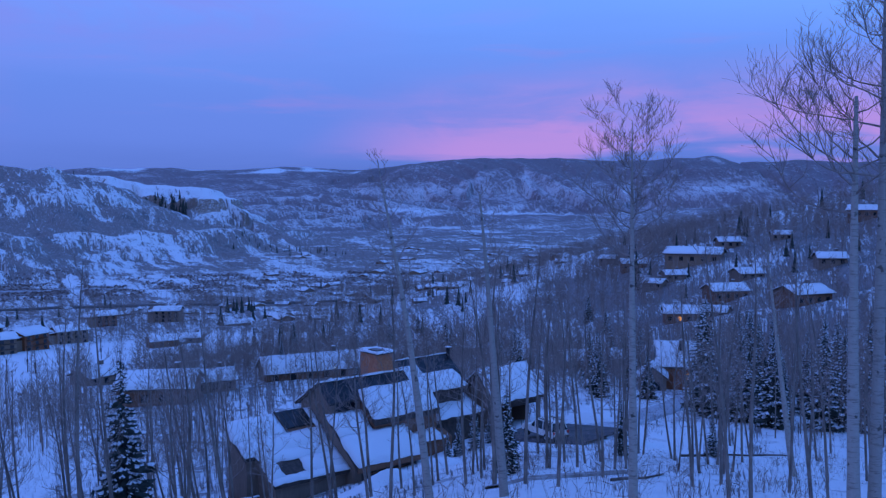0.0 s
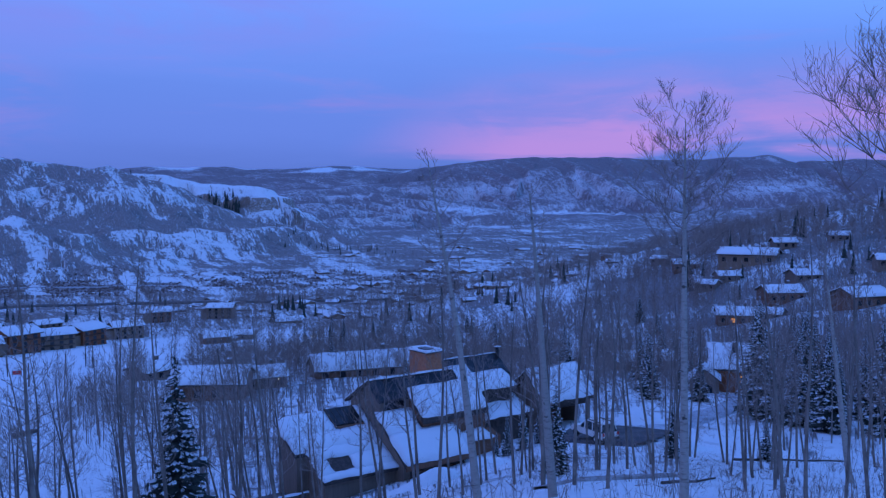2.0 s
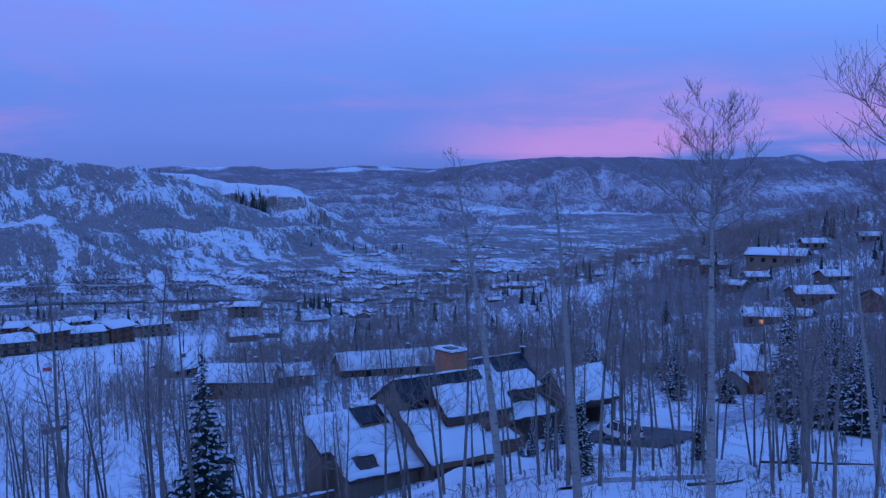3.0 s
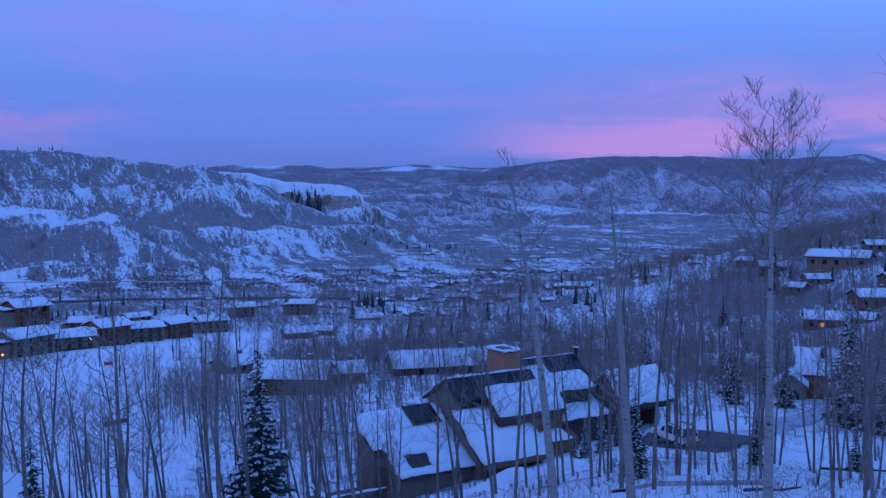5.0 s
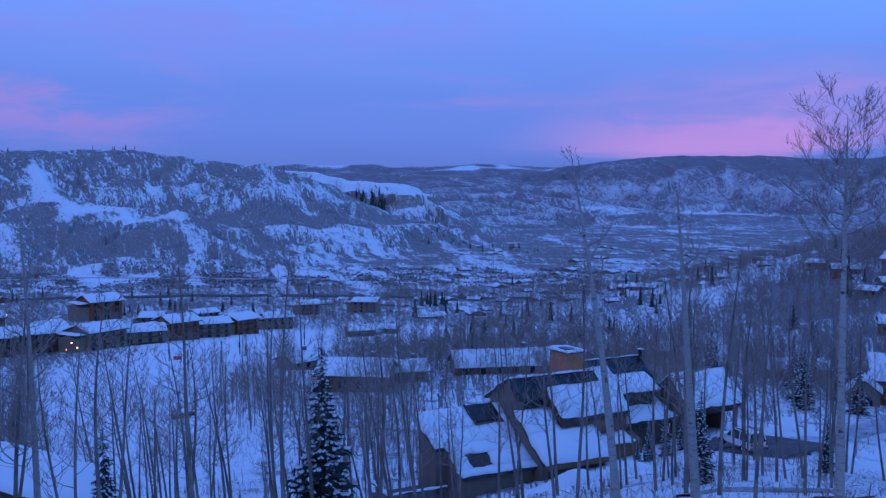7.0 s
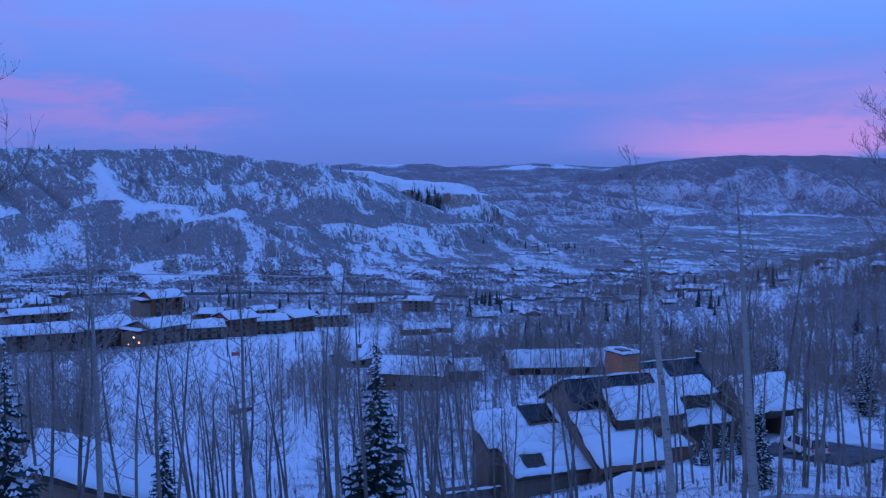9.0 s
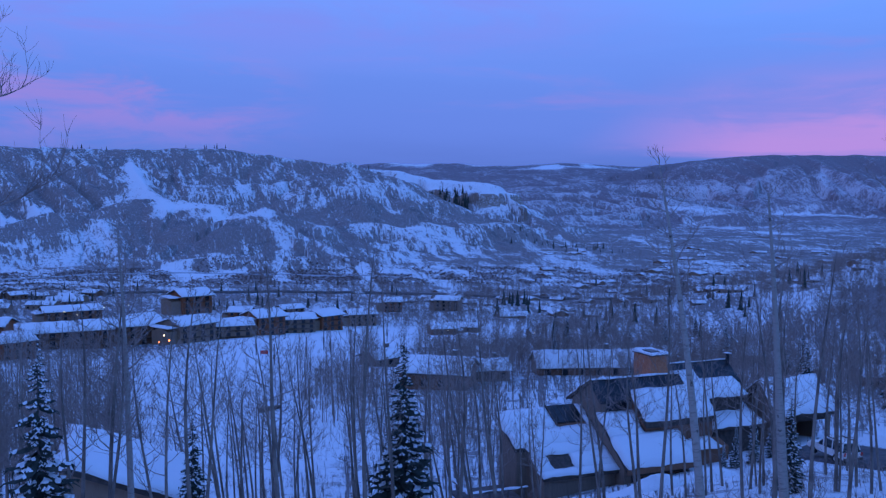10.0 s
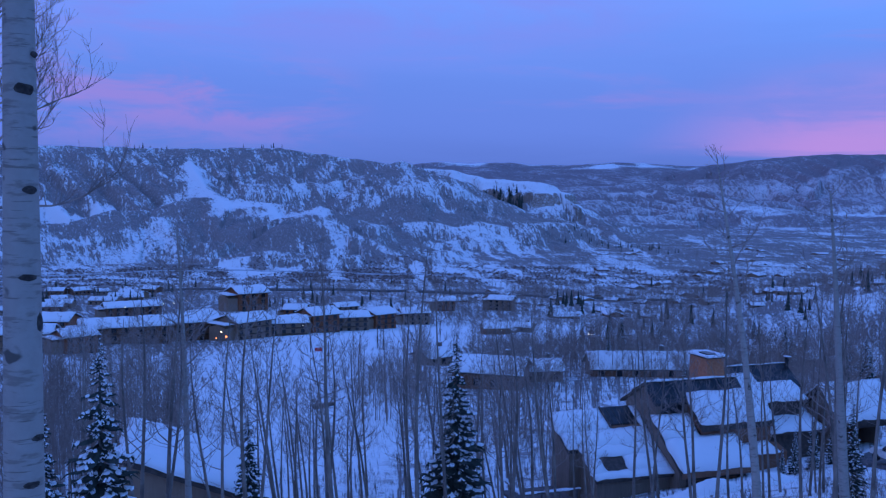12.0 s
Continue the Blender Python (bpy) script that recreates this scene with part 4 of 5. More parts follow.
def lodge(m, w, wall, label):
    """A three-storey lodge: stepped blocks under shallow snow roofs, balconies and windows on the piste side."""
    h = thing("lodge", m, label, "lodge", "lodges beside the piste")
    part("wall", gable_walls(-w, w, -6, 6, -4.0, 7.4, 9.2), wall, h)
    part("wall", gable_walls(-w - 4, -w, -4.5, 5, -4.0, 5.2, 6.4), "tan_wall", h, "tan boarded stair tower")
    for s in (-1, 1):
        y0, y1, z0, z1 = (-7.2, 0, 7.1, 9.4) if s < 0 else (0, 7.2, 9.4, 7.1)
        part("roof", slab(-w - 0.8, w + 0.8, y0, y1, z0, z1, 0.3), "dark_trim", h)
        part("snow", snow_slab(-w - 0.8, w + 0.8, y0, y1, z0, z1, 0.7, 60 + s, 1.4, 0.1), "snow", h, smooth=True)
    part("snow", snow_slab(-w - 4.4, -w, -4.9, 5.4, 6.5, 6.5, 0.6, 63, 1.4), "snow", h, smooth=True)
    bays = int(w / 1.8)
    for storey in range(3):
        part("balcony", block(-w + 0.5, w - 0.5, -7.0, -6.0, 2.4 * storey + 0.1, 2.4 * storey + 0.25), "dark_trim", h)
        for i in range(bays):
            x = -w + (i + 0.5) * 2 * w / bays
            win = part("window", block(x - 0.8, x + 0.8, -6.06, -6.01, 2.4 * storey + 0.4, 2.4 * storey + 1.9), "dark_glass", h)
            part("frame", block(x - 0.9, x + 0.9, -6.1, -6.065, 2.4 * storey + 1.9, 2.4 * storey + 2.05), "tan_wall", win)
    return h


BUILT = {}
for kind, az_, r_, turn, sc, lift in ((0, -40.2, 318, 4, 1.0, -1), (0, -37.2, 330, 8, 0.95, 0), (1, -33.2, 325, 38, 0.95, 0), (1, -30.6, 334, 8, 0.85, -1.0), (2, -28.6, 345, 30, 0.95, 0.5), (1, -26.6, 356, 12, 0.8, 0),
                                      (2, -24.9, 368, 40, 0.9, 0), (2, -33.0, 478, 24, 1.3, 0), (0, -39.8, 452, 10, 0.9, 0), (2, -44.0, 360, -20, 1.0, 0), (1, -45.5, 300, -12, 0.9, 0), (1, -22.6, 395, 16, 0.75, 0),
                                      (2, -43.0, 275, 20, 0.75, 0), (1, -36.0, 400, 30, 0.8, 0), (2, -30.0, 415, -10, 0.8, 0), (1, -27.0, 440, 26, 0.7, 0), (2, -20.6, 470, 5, 0.8, 0), (1, -17.0, 480, -12, 0.8, 0)):
    m = house_pose(az_, r_, turn, sc, lift)
    wide = (14.0, 8.0, 6.0)[kind]
    if kind in BUILT:
        copy_thing(BUILT[kind], Matrix.LocRotScale(m.translation, m.to_quaternion(), None) @ Matrix.Diagonal((sc / BUILT[kind]["size"],) * 3 + (1.0,)))
    else:
        BUILT[kind] = lodge(m, wide, ("brown_boards", "tan_wall", "red_boards")[kind], ("long brown lodge with a shallow snow roof", "tan timber lodge with balconies under snow", "russet timber lodge with a snow roof")[kind])
        BUILT[kind]["size"] = sc
    x, y, z = m.translation
    FOOT[-1] = (x, y, (wide + 3) * sc)

# ---------------------------------------------------------------- drives and roads


def drape(name, pts, half, mat, label, lift=0.14, step=3.0):
    """A strip laid on the ground along bearings and distances."""
    line = [Vector((r * math.sin(radians(a)), r * math.cos(radians(a)))) for a, r in pts]
    path = []
    for a, b in zip(line, line[1:]):
        k = max(1, int((b - a).length / step))
        path += [a.lerp(b, i / k) for i in range(k)]
    path.append(line[-1])
    for _ in range(3):
        path = [path[0]] + [(path[i - 1] + 2 * path[i] + path[i + 1]) / 4 for i in range(1, len(path) - 1)] + [path[-1]]
    rows = []
    for i, p in enumerate(path):
        t = (path[min(i + 1, len(path) - 1)] - path[max(i - 1, 0)]).normalized()
        side = Vector((t.y, -t.x))
        wob = 1 + 0.08 * math.sin(i * 1.3) + 0.06 * math.sin(i * 2.9)
        rows.append([p + side * half * wob * f for f in (-1.0, -0.92, -0.45, 0.0, 0.45, 0.92, 1.0)])
    xs, ys = np.array([[q.x for q in r] for r in rows]), np.array([[q.y for q in r] for r in rows])
    zs = land(xs, ys)[0] + lift
    zs[:, 0] -= lift + 0.3
    zs[:, -1] -= lift + 0.3
    me = grid_mesh(name, xs, ys, zs, False)
    me.materials.append(MATS[mat])
    return tagged(new(name, me), label, "road", kind="structure")


drape("driveway", [(4.6, 87), (7.5, 87), (10.4, 84)], 6.0, "asphalt", "bare dark asphalt drive beside the carport", 0.35)
drape("driveway_track", [(9.0, 84), (10.5, 92), (12.5, 104), (15.0, 118), (15.6, 130), (14.0, 135)], 2.2, "packed_snow", "packed snow track that leads to the cabin")
drape("footpath", [(3.0, 43), (6.0, 45), (8.5, 48), (11.6, 52)], 0.5, "grit", "trodden path of grit and dead leaves")
drape("road", [(-60, 640), (-45, 650), (-34, 645), (-24, 625), (-16, 600), (-9, 590), (-2, 600), (6, 640)], 5.0, "asphalt", "dark valley road across the foot of the hills", 0.9, 9.0)
drape("hill_road", [(-45, 800), (-36, 830), (-27, 790), (-20, 760)], 2.5, "packed_snow", "pale track along the foot of the hill", 0.7, 9.0)

# ---------------------------------------------------------------- the parked car


def car(m):
    c = thing("car", m, "pale silver estate car parked on the drive", "car")
    prof = [(-2.3, 0.45), (-2.32, 0.85), (-2.2, 1.05), (-1.1, 1.08), (1.2, 1.06), (2.1, 0.95), (2.32, 0.75), (2.3, 0.42)]
    bm = bmesh.new()
    a = [bm.verts.new((x, -0.92, z)) for x, z in prof]
    b = [bm.verts.new((x, 0.92, z)) for x, z in prof]
    k = len(prof)
    bm.faces.new(a)
    bm.faces.new(b[::-1])
    for i in range(k):
        bm.faces.new((a[i], b[i], b[(i + 1) % k], a[(i + 1) % k]))
    bmesh.ops.recalc_face_normals(bm, faces=bm.faces)
    bmesh.ops.bevel(bm, geom=bm.edges[:], offset=0.07, segments=2, affect="EDGES")
    me = bpy.data.meshes.new("body")
    bm.to_mesh(me)
    bm.free()
    me.materials.append(MATS["car_paint"])
    body = new("body", me)
    body.parent = c
    cab = hexa([(-2.15, -0.88, 1.02), (1.0, -0.88, 1.02), (1.0, 0.88, 1.02), (-2.15, 0.88, 1.02)], [(-1.9, -0.72, 1.72), (0.2, -0.72, 1.72), (0.2, 0.72, 1.72), (-1.9, 0.72, 1.72)])
    part("cabin", cab, "dark_glass", c)
    part("roof", block(-1.95, 0.25, -0.75, 0.75, 1.70, 1.78), "car_paint", c)
    for s in (-1, 1):
        for x0, x1 in ((-2.12, -1.82), (-0.92, -0.82), (0.14, 0.28)):
            part("pillar", hexa([(x0, s * 0.90, 1.02), (x1, s * 0.90, 1.02), (x1, s * 0.80, 1.02), (x0, s * 0.80, 1.02)], [(x0 + 0.12, s * 0.745, 1.73), (x1 + 0.12, s * 0.745, 1.73), (x1 + 0.12, s * 0.66, 1.73), (x0 + 0.12, s * 0.66, 1.73)]), "car_paint", c)
        part("roof_rail", block(-1.7, 0.0, s * 0.62 - 0.03, s * 0.62 + 0.03, 1.79, 1.86), "dark_trim", c)
        part("tail_light", block(-2.36, -2.30, s * 0.80 - 0.09, s * 0.80 + 0.09, 0.78, 1.05), "red_paint", c)
        part("headlight", block(2.28, 2.34, s * 0.68 - 0.16, s * 0.68 + 0.16, 0.72, 0.88), "dark_glass", c)
        part("mirror", block(0.72, 0.86, s * 1.0 - 0.1, s * 1.0 + 0.1, 1.05, 1.2), "car_paint", c)
        for x in (-1.4, 1.45):
            v, f = [], []
            tube(v, f, [Vector((x, s * 0.74, 0.36)), Vector((x, s * 0.96, 0.36))], [0.36, 0.36], 16)
            f.append(tuple(range(16))[::-1])
            f.append(tuple(range(16, 32)))
            w = part("wheel", (v, f), "rubber", c)
            v, f = [], []
            tube(v, f, [Vector((x, s * 0.90, 0.36)), Vector((x, s * 0.975, 0.36))], [0.21, 0.19], 12)
            f.append(tuple(range(12, 24)))
            part("rim", (v, f), "car_paint", w)
    part("rear_window", hexa([(-2.2, -0.7, 1.06), (-2.16, -0.7, 1.06), (-2.16, 0.7, 1.06), (-2.2, 0.7, 1.06)], [(-1.98, -0.6, 1.66), (-1.94, -0.6, 1.66), (-1.94, 0.6, 1.66), (-1.98, 0.6, 1.66)]), "dark_glass", c)
    part("bumper", block(-2.42, -2.28, -0.88, 0.88, 0.42, 0.62), "dark_trim", c)
    part("number_plate", block(-2.345, -2.325, -0.26, 0.26, 0.74, 0.86), "snow", c)


x, y = 9.0, 80.4
car(pose(x, y, height(x, y) + 0.42, 0, 0, 122))

# ---------------------------------------------------------------- trees


def aspen_mesh(seed, tall, base, first_limb, limbs, second, third, spread=0.2, bend=0.25, sides=7, thin=0.010, top=1.0, taper=0.75, arc=0.0):
    """Trunk and crown of a leafless aspen as two meshes' data."""
    rng = random.Random(seed)
    tv, tf, cv, cf = [], [], [], []
    steps = 12
    ph, ph2 = rng.uniform(0, 6.3), rng.uniform(0, 6.3)
    def axis(f):
        return Vector((bend * math.sin(f * 3.1 + ph) * f, bend * math.sin(f * 2.7 + ph2) * f, tall * f))
    def girth(f):
        return base * (1 - f) ** 0.8 + 0.012
    # swellings where limbs broke off
    pts = [axis(top * i / steps) for i in range(steps + 1)]
    tube(tv, tf, pts, [girth(top * i / steps) * rng.uniform(0.94, 1.06) for i in range(steps + 1)], sides)
    k = len(tv) - sides
    tf.append(tuple(range(k, k + sides)))
    def limb(start, way, length, radius, depth, out):
        n_ = (9 if arc else 7) if depth == 0 else (5 if arc else 4) if depth == 1 else 3
        p, d = start.copy(), way.normalized()
        pts, rad = [p.copy()], [radius]
        for i in range(n_):
            if arc:
                d = (d + Vector((rng.uniform(-1, 1), rng.uniform(-1, 1), rng.uniform(-0.8, 0.8))) * (0.24 if depth == 0 else 0.36) + Vector((0, 0, arc))).normalized()
            else:
                d = (d + Vector((rng.uniform(-1, 1), rng.uniform(-1, 1), rng.uniform(-0.35, 1.25))) * (0.36 if depth == 0 else 0.4)).normalized()
            p = p + d * (length / n_)
            pts.append(p.copy())
            rad.append(max(thin * 0.7, radius * (1 - (i + 1) / n_ * 0.8)))
        tube(out[0], out[1], pts, rad, 4 if depth == 0 else 3)
        number = (second, third, 0)[min(depth, 2)]
        for j in range(number):
            f = rng.uniform(0.25, 1.0)
            i = min(int(f * n_), n_ - 1)
            q = pts[i].lerp(pts[i + 1], f * n_ - i)
            w = (pts[i + 1] - pts[i]).normalized()
            side = Vector((rng.uniform(-1, 1), rng.uniform(-1, 1), rng.uniform(-0.2, 0.8))).normalized()
            limb(q, w * 0.7 + side * 0.8, length * rng.uniform(0.28, 0.5), max(thin, radius * 0.45), depth + 1, out)
    for i in range(limbs):
        f = (first_limb + (1 - first_limb) * ((i + rng.random()) / limbs)) * top
        a = i * 2.4 + rng.uniform(-0.5, 0.5)
        reach = tall * spread * (1.15 - taper * (f - first_limb) / (1 - first_limb)) * rng.uniform(0.7, 1.2)
        limb(axis(f), Vector((math.cos(a), math.sin(a), rng.uniform(0.0, 0.5) if arc else rng.uniform(0.1, 0.55))), reach, max(thin * 1.5, girth(f) * 0.36), 0, (cv, cf))
    # dead stubs on the bare stem
    for i in range(5):
        f, a = rng.uniform(0.2, first_limb), rng.uniform(0, 6.3)
        limb(axis(f), Vector((math.cos(a), math.sin(a), rng.uniform(-0.3, 0.3))), tall * 0.045 * rng.uniform(0.6, 1.6), thin * 1.5, 2, (cv, cf))
    return (tv, tf), (cv, cf)


ASPEN = {}


def aspen(key, m, label="", group="bare aspens", **shape):
    """An aspen of one of the kinds; the first of each kind is built, the others copy it."""
    if key in ASPEN:
        proto = ASPEN[key]
        s = m.to_scale().x / proto["size"]
        ob = copy_thing(proto, Matrix.LocRotScale(m.translation, m.to_quaternion(), None) @ Matrix.Diagonal((s, s, s, 1)))
        return tagged(ob, label) if label else ob
    trunk, crown = aspen_mesh(**shape)
    t = thing("aspen", m, label, "tree", group)
    part("trunk", trunk, "slim_bark" if key[0] == "light" else "aspen_bark", t, smooth=True)
    part("crown", crown, "twig", t)
    ASPEN[key] = t
    t["size"] = m.to_scale().x
    return t


def stand(az, r, size, spin, lean=(0.0, 0.0), sink=0.3):
    """A pose on the ground: lean is degrees to the right and away."""
    x, y, z = at_bearing(az, r)
    return Matrix.Translation((x, y, z - sink)) @ pose(0, 0, 0, 0, 0, -az) @ pose(0, 0, 0, -lean[1], lean[0], 0) @ pose(0, 0, 0, 0, 0, spin) @ Matrix.Diagonal((size, size, size, 1))


FULL = dict(second=13, third=7, sides=10, thin=0.0065, arc=0.13)
# the tall ones that stand out against the sky
aspen("broom", stand(11.95, 35, 1.0, 40, (-0.3, 0)), "tall bare aspen with a broom-shaped crown", seed=5, tall=15.0, base=0.175, first_limb=0.64, limbs=26, spread=0.135, bend=0.12, taper=0.35, **FULL)
aspen("snapped", stand(24.75, 30, 1.0, 190, (-1.0, 0)), "pale aspen snapped at the top with one sweeping limb", seed=8, tall=16, base=0.21, first_limb=0.74, limbs=11, spread=0.19, bend=0.1, taper=0.3, top=0.86, **FULL)
aspen("giant", stand(25.75, 30.5, 1.0, 75, (0.3, 0)), "tall pale aspen with wide bare boughs", seed=12, tall=19, base=0.22, first_limb=0.58, limbs=28, spread=0.165, bend=0.12, taper=0.4, **FULL)
aspen("leaner", stand(-0.9, 38, 1.0, 0, (-7.0, 0)), "leaning aspen with a thin dead crown", seed=21, tall=15.5, base=0.19, first_limb=0.62, limbs=16, second=5, third=2, spread=0.13, bend=0.3, thin=0.008, sides=9)
aspen("snag", stand(3.85, 38, 1.0, 30, (-4.5, 0)), "dying aspen that ends in a forked snag", seed=23, tall=14.2, base=0.2, first_limb=0.7, limbs=9, second=3, third=2, spread=0.12, bend=0.2, thin=0.012, sides=9, top=0.93)
aspen("leaner", stand(21.4, 60, 1.05, 140, (-7.0, 0)), "leaning aspen with a thin dead crown")
aspen("thin_crown", stand(-36.5, 37, 1.0, 20, (-2.0, 0)), "slim bare aspen with a sparse crown", seed=31, tall=14.0, base=0.15, first_limb=0.55, limbs=14, second=5, third=2, spread=0.16, bend=0.25, thin=0.008, sides=8)
aspen("bole", stand(-46.1, 8.6, 1.0, 0, (0.6, 0)), "thick white aspen trunk scarred with dark knots", seed=41, tall=17, base=0.175, first_limb=0.75, limbs=10, second=4, third=2, spread=0.12, bend=0.05, thin=0.006, sides=28)
aspen("giant", stand(-48.4, 25, 0.9, 200, (2.0, 0)), "bare aspen that reaches one bough into view")

# the many slim ones
LIGHT = [dict(seed=50 + i, tall=12.5, base=0.088 + 0.012 * (i % 3), first_limb=0.34 + 0.07 * (i % 4), limbs=18 + i % 3 * 5, second=5, third=2 if i % 2 else 1, spread=0.15 + 0.02 * (i % 3), bend=0.35 + 0.1 * (i % 3), sides=6, thin=0.0095) for i in range(7)]
SLIM = ("slim leafless aspen standing in the snow", "grey bare aspen on the snowy slope", "young leafless aspen with upswept twigs")


def clear_of(x, y, margin=0.0):
    return all(math.hypot(x - a, y - b) > c + margin for a, b, c in FOOT)


def grove(count, az0, az1, r0, r1, lean, size, seed, keep=lambda az, r: True):
    rng = random.Random(seed)
    done = tries = 0
    while done < count and tries < count * 20:
        tries += 1
        az = rng.uniform(az0, az1)
        r = math.sqrt(rng.uniform(r0 * r0, r1 * r1))
        x, y = r * math.sin(radians(az)), r * math.cos(radians(az))
        if not clear_of(x, y) or not keep(az, r):
            continue
        i = rng.randrange(7)
        aspen(("light", i), stand(az, r, rng.uniform(*size), rng.uniform(0, 360), (rng.gauss(lean, 3.0), rng.gauss(0, 2.5))), SLIM[i % 3], **LIGHT[i])
        done += 1


OFF_DRIVE = lambda az, r: not (4 < az < 10.5 and 74 < r < 90)
grove(92, -48, -13, 36, 85, -4.0, (0.75, 1.15), 1, lambda az, r: not (-40.5 < az < -31 and 38 < r < 58))
grove(6, -40, -31, 33, 36, -3.0, (0.7, 0.95), 10)
grove(30, -14, 4, 44, 64, -3.0, (0.6, 1.0), 2)
grove(60, 4, 29, 40, 74, -1.0, (0.6, 0.95), 3, OFF_DRIVE)
grove(60, 8, 30, 74, 130, -1.0, (0.7, 1.0), 4, lambda az, r: OFF_DRIVE(az, r) and not (9 < az < 16.5 and r < 132))
def spruce_mesh(seed, tall, wide, whorls, load=0.42):
    """Trunk, drooping sprays and the snow that lies on them."""
    rng = random.Random(seed)
    tv, tf, nv, nf, sv, sf = [], [], [], [], [], []
    tube(tv, tf, [Vector((0, 0, tall * i / 4)) for i in range(5)], [tall * 0.013 * (1 - i / 4.2) for i in range(5)], 6)
    for w in range(whorls):
        f = max(0.0, (w + rng.uniform(-0.6, 0.6)) / whorls)
        z = tall * (0.06 + 0.92 * f)
        reach = wide * (1 - f) ** 0.9 * rng.uniform(0.8, 1.12) + 0.12
        for b in range(max(5, int(10 - 4 * f))):
            a = rng.uniform(0, 6.283)
            length = reach * rng.uniform(0.55, 1.15)
            d, s = Vector((math.cos(a), math.sin(a), 0)), Vector((-math.sin(a), math.cos(a), 0))
            droop = rng.uniform(0.15, 0.65)
            zb = z + rng.uniform(-0.25, 0.25)
            spot_ = lambda t: Vector((0, 0, zb)) + d * length * t + Vector((0, 0, -droop * length * t * (1.3 - 0.55 * t)))
            k = len(nv)
            for t, h in ((0.05, 0.06), (0.4, 0.19), (0.7, 0.15), (1.0, 0.015)):
                p, h = spot_(t), h * length * rng.uniform(0.8, 1.3)
                sag = Vector((0, 0, -0.5 * h))
                nv += [tuple(p - s * h + sag), tuple(p + Vector((0, 0, 0.03))), tuple(p + s * h + sag)]
            for i in range(3):
                q = k + 3 * i
                nf += [(q, q + 1, q + 4, q + 3), (q + 1, q + 2, q + 5, q + 4)]
            # ragged fingers along both rims
            for i in range(8):
                t = rng.uniform(0.25, 1.0)
                p = spot_(t)
                side = rng.choice((-1, 1))
                tip = p + s * side * length * rng.uniform(0.15, 0.36) + d * length * rng.uniform(0.05, 0.25) + Vector((0, 0, -length * rng.uniform(0.04, 0.26)))
                k = len(nv)
                nv += [tuple(p + d * 0.045 * length), tuple(p - d * 0.045 * length), tuple(tip)]
                nf.append((k, k + 1, k + 2))
            for i in range(2):
                if rng.random() < load:
                    t0 = rng.uniform(0.3, 0.85)
                    t1 = t0 + rng.uniform(0.12, 0.25)
                    k = len(sv)
                    off = s * rng.uniform(-0.08, 0.08) * length
                    for t, h in ((t0, 0.02), ((t0 + t1) / 2, 0.085), (t1, 0.03)):
                        p = spot_(t) + off
                        h = h * length * rng.uniform(0.6, 1.4) * (0.6 + load) + 0.015
                        sv += [tuple(p - s * h), tuple(p + Vector((0, 0, 0.05 + 0.05 * length))), tuple(p + s * h)]
                    for j in range(2):
                        q = k + 3 * j
                        sf += [(q, q + 1, q + 4, q + 3), (q + 1, q + 2, q + 5, q + 4)]
    return (tv, tf), (nv, nf), (sv, sf)


SPRUCE = {}


def spruce(i, m, label):
    if i in SPRUCE:
        p = SPRUCE[i]
        s = m.to_scale().x / p["size"]
        return tagged(copy_thing(p, Matrix.LocRotScale(m.translation, m.to_quaternion(), None) @ Matrix.Diagonal((s, s, s, 1))), label)
    trunk, needles, snow = spruce_mesh(80 + i, (12, 11, 10)[i], (2.35, 2.1, 1.6)[i], (52, 42, 40)[i], (0.75, 1.0, 0.8)[i])
    t = thing("spruce", m, label, "tree", "snowy spruces")
    part("trunk", trunk, "grey_wood", t)
    part("crown", needles, "needles", t)
    tagged(part("snow", snow, "snow", t), kind="stuff")
    SPRUCE[i] = t
    t["size"] = m.to_scale().x
    return t


spruce(0, stand(-19.85, 52, 1.0, 0), "dark spruce flecked with snow above the deck")
spruce(1, stand(-41.7, 33, 0.80, 40), "small spruce loaded with thick snow")
spruce(1, stand(-45.0, 40, 0.7, 90), "small spruce loaded with thick snow")
spruce(2, stand(-33.0, 44, 0.72, 10), "dark young spruce beside the grey house")
spruce(2, stand(4.0, 50, 0.55, 60), "slender young spruce in front of the carport")
spruce(2, stand(11.2, 68, 0.5, 120), "slender young spruce by the drive")
spruce(1, stand(16.7, 72, 0.34, 10), "little spruce alone on the snow slope")
for az_, r_, sc in ((0.9, 80, 0.42), (1.9, 82, 0.5), (2.9, 84, 0.4), (0.2, 76, 0.3)):
    spruce(2, stand(az_, r_, sc, 37 * r_), "dark bushy spruce beside the house wall")
srng = random.Random(4)
for i in range(34):
    az_, r_ = srng.uniform(15.8, 26.5), srng.uniform(98, 150)
    x, y = r_ * math.sin(radians(az_)), r_ * math.cos(radians(az_))
    if clear_of(x, y, -2):
        spruce(srng.choice((1, 1, 2)), stand(az_, r_, srng.uniform(0.8, 1.35), srng.uniform(0, 360)), "tall dark spruce in a snow-dusted stand")
for i in range(40):
    az_, r_ = srng.uniform(-14, 13), srng.uniform(105, 330)
    x, y = r_ * math.sin(radians(az_)), r_ * math.cos(radians(az_))
    if clear_of(x, y, -2):
        spruce(srng.randrange(3), stand(az_, r_, srng.uniform(0.55, 0.95), srng.uniform(0, 360)), "dark spruce among bare woods")

# ---------------------------------------------------------------- woods and scrub too many to count


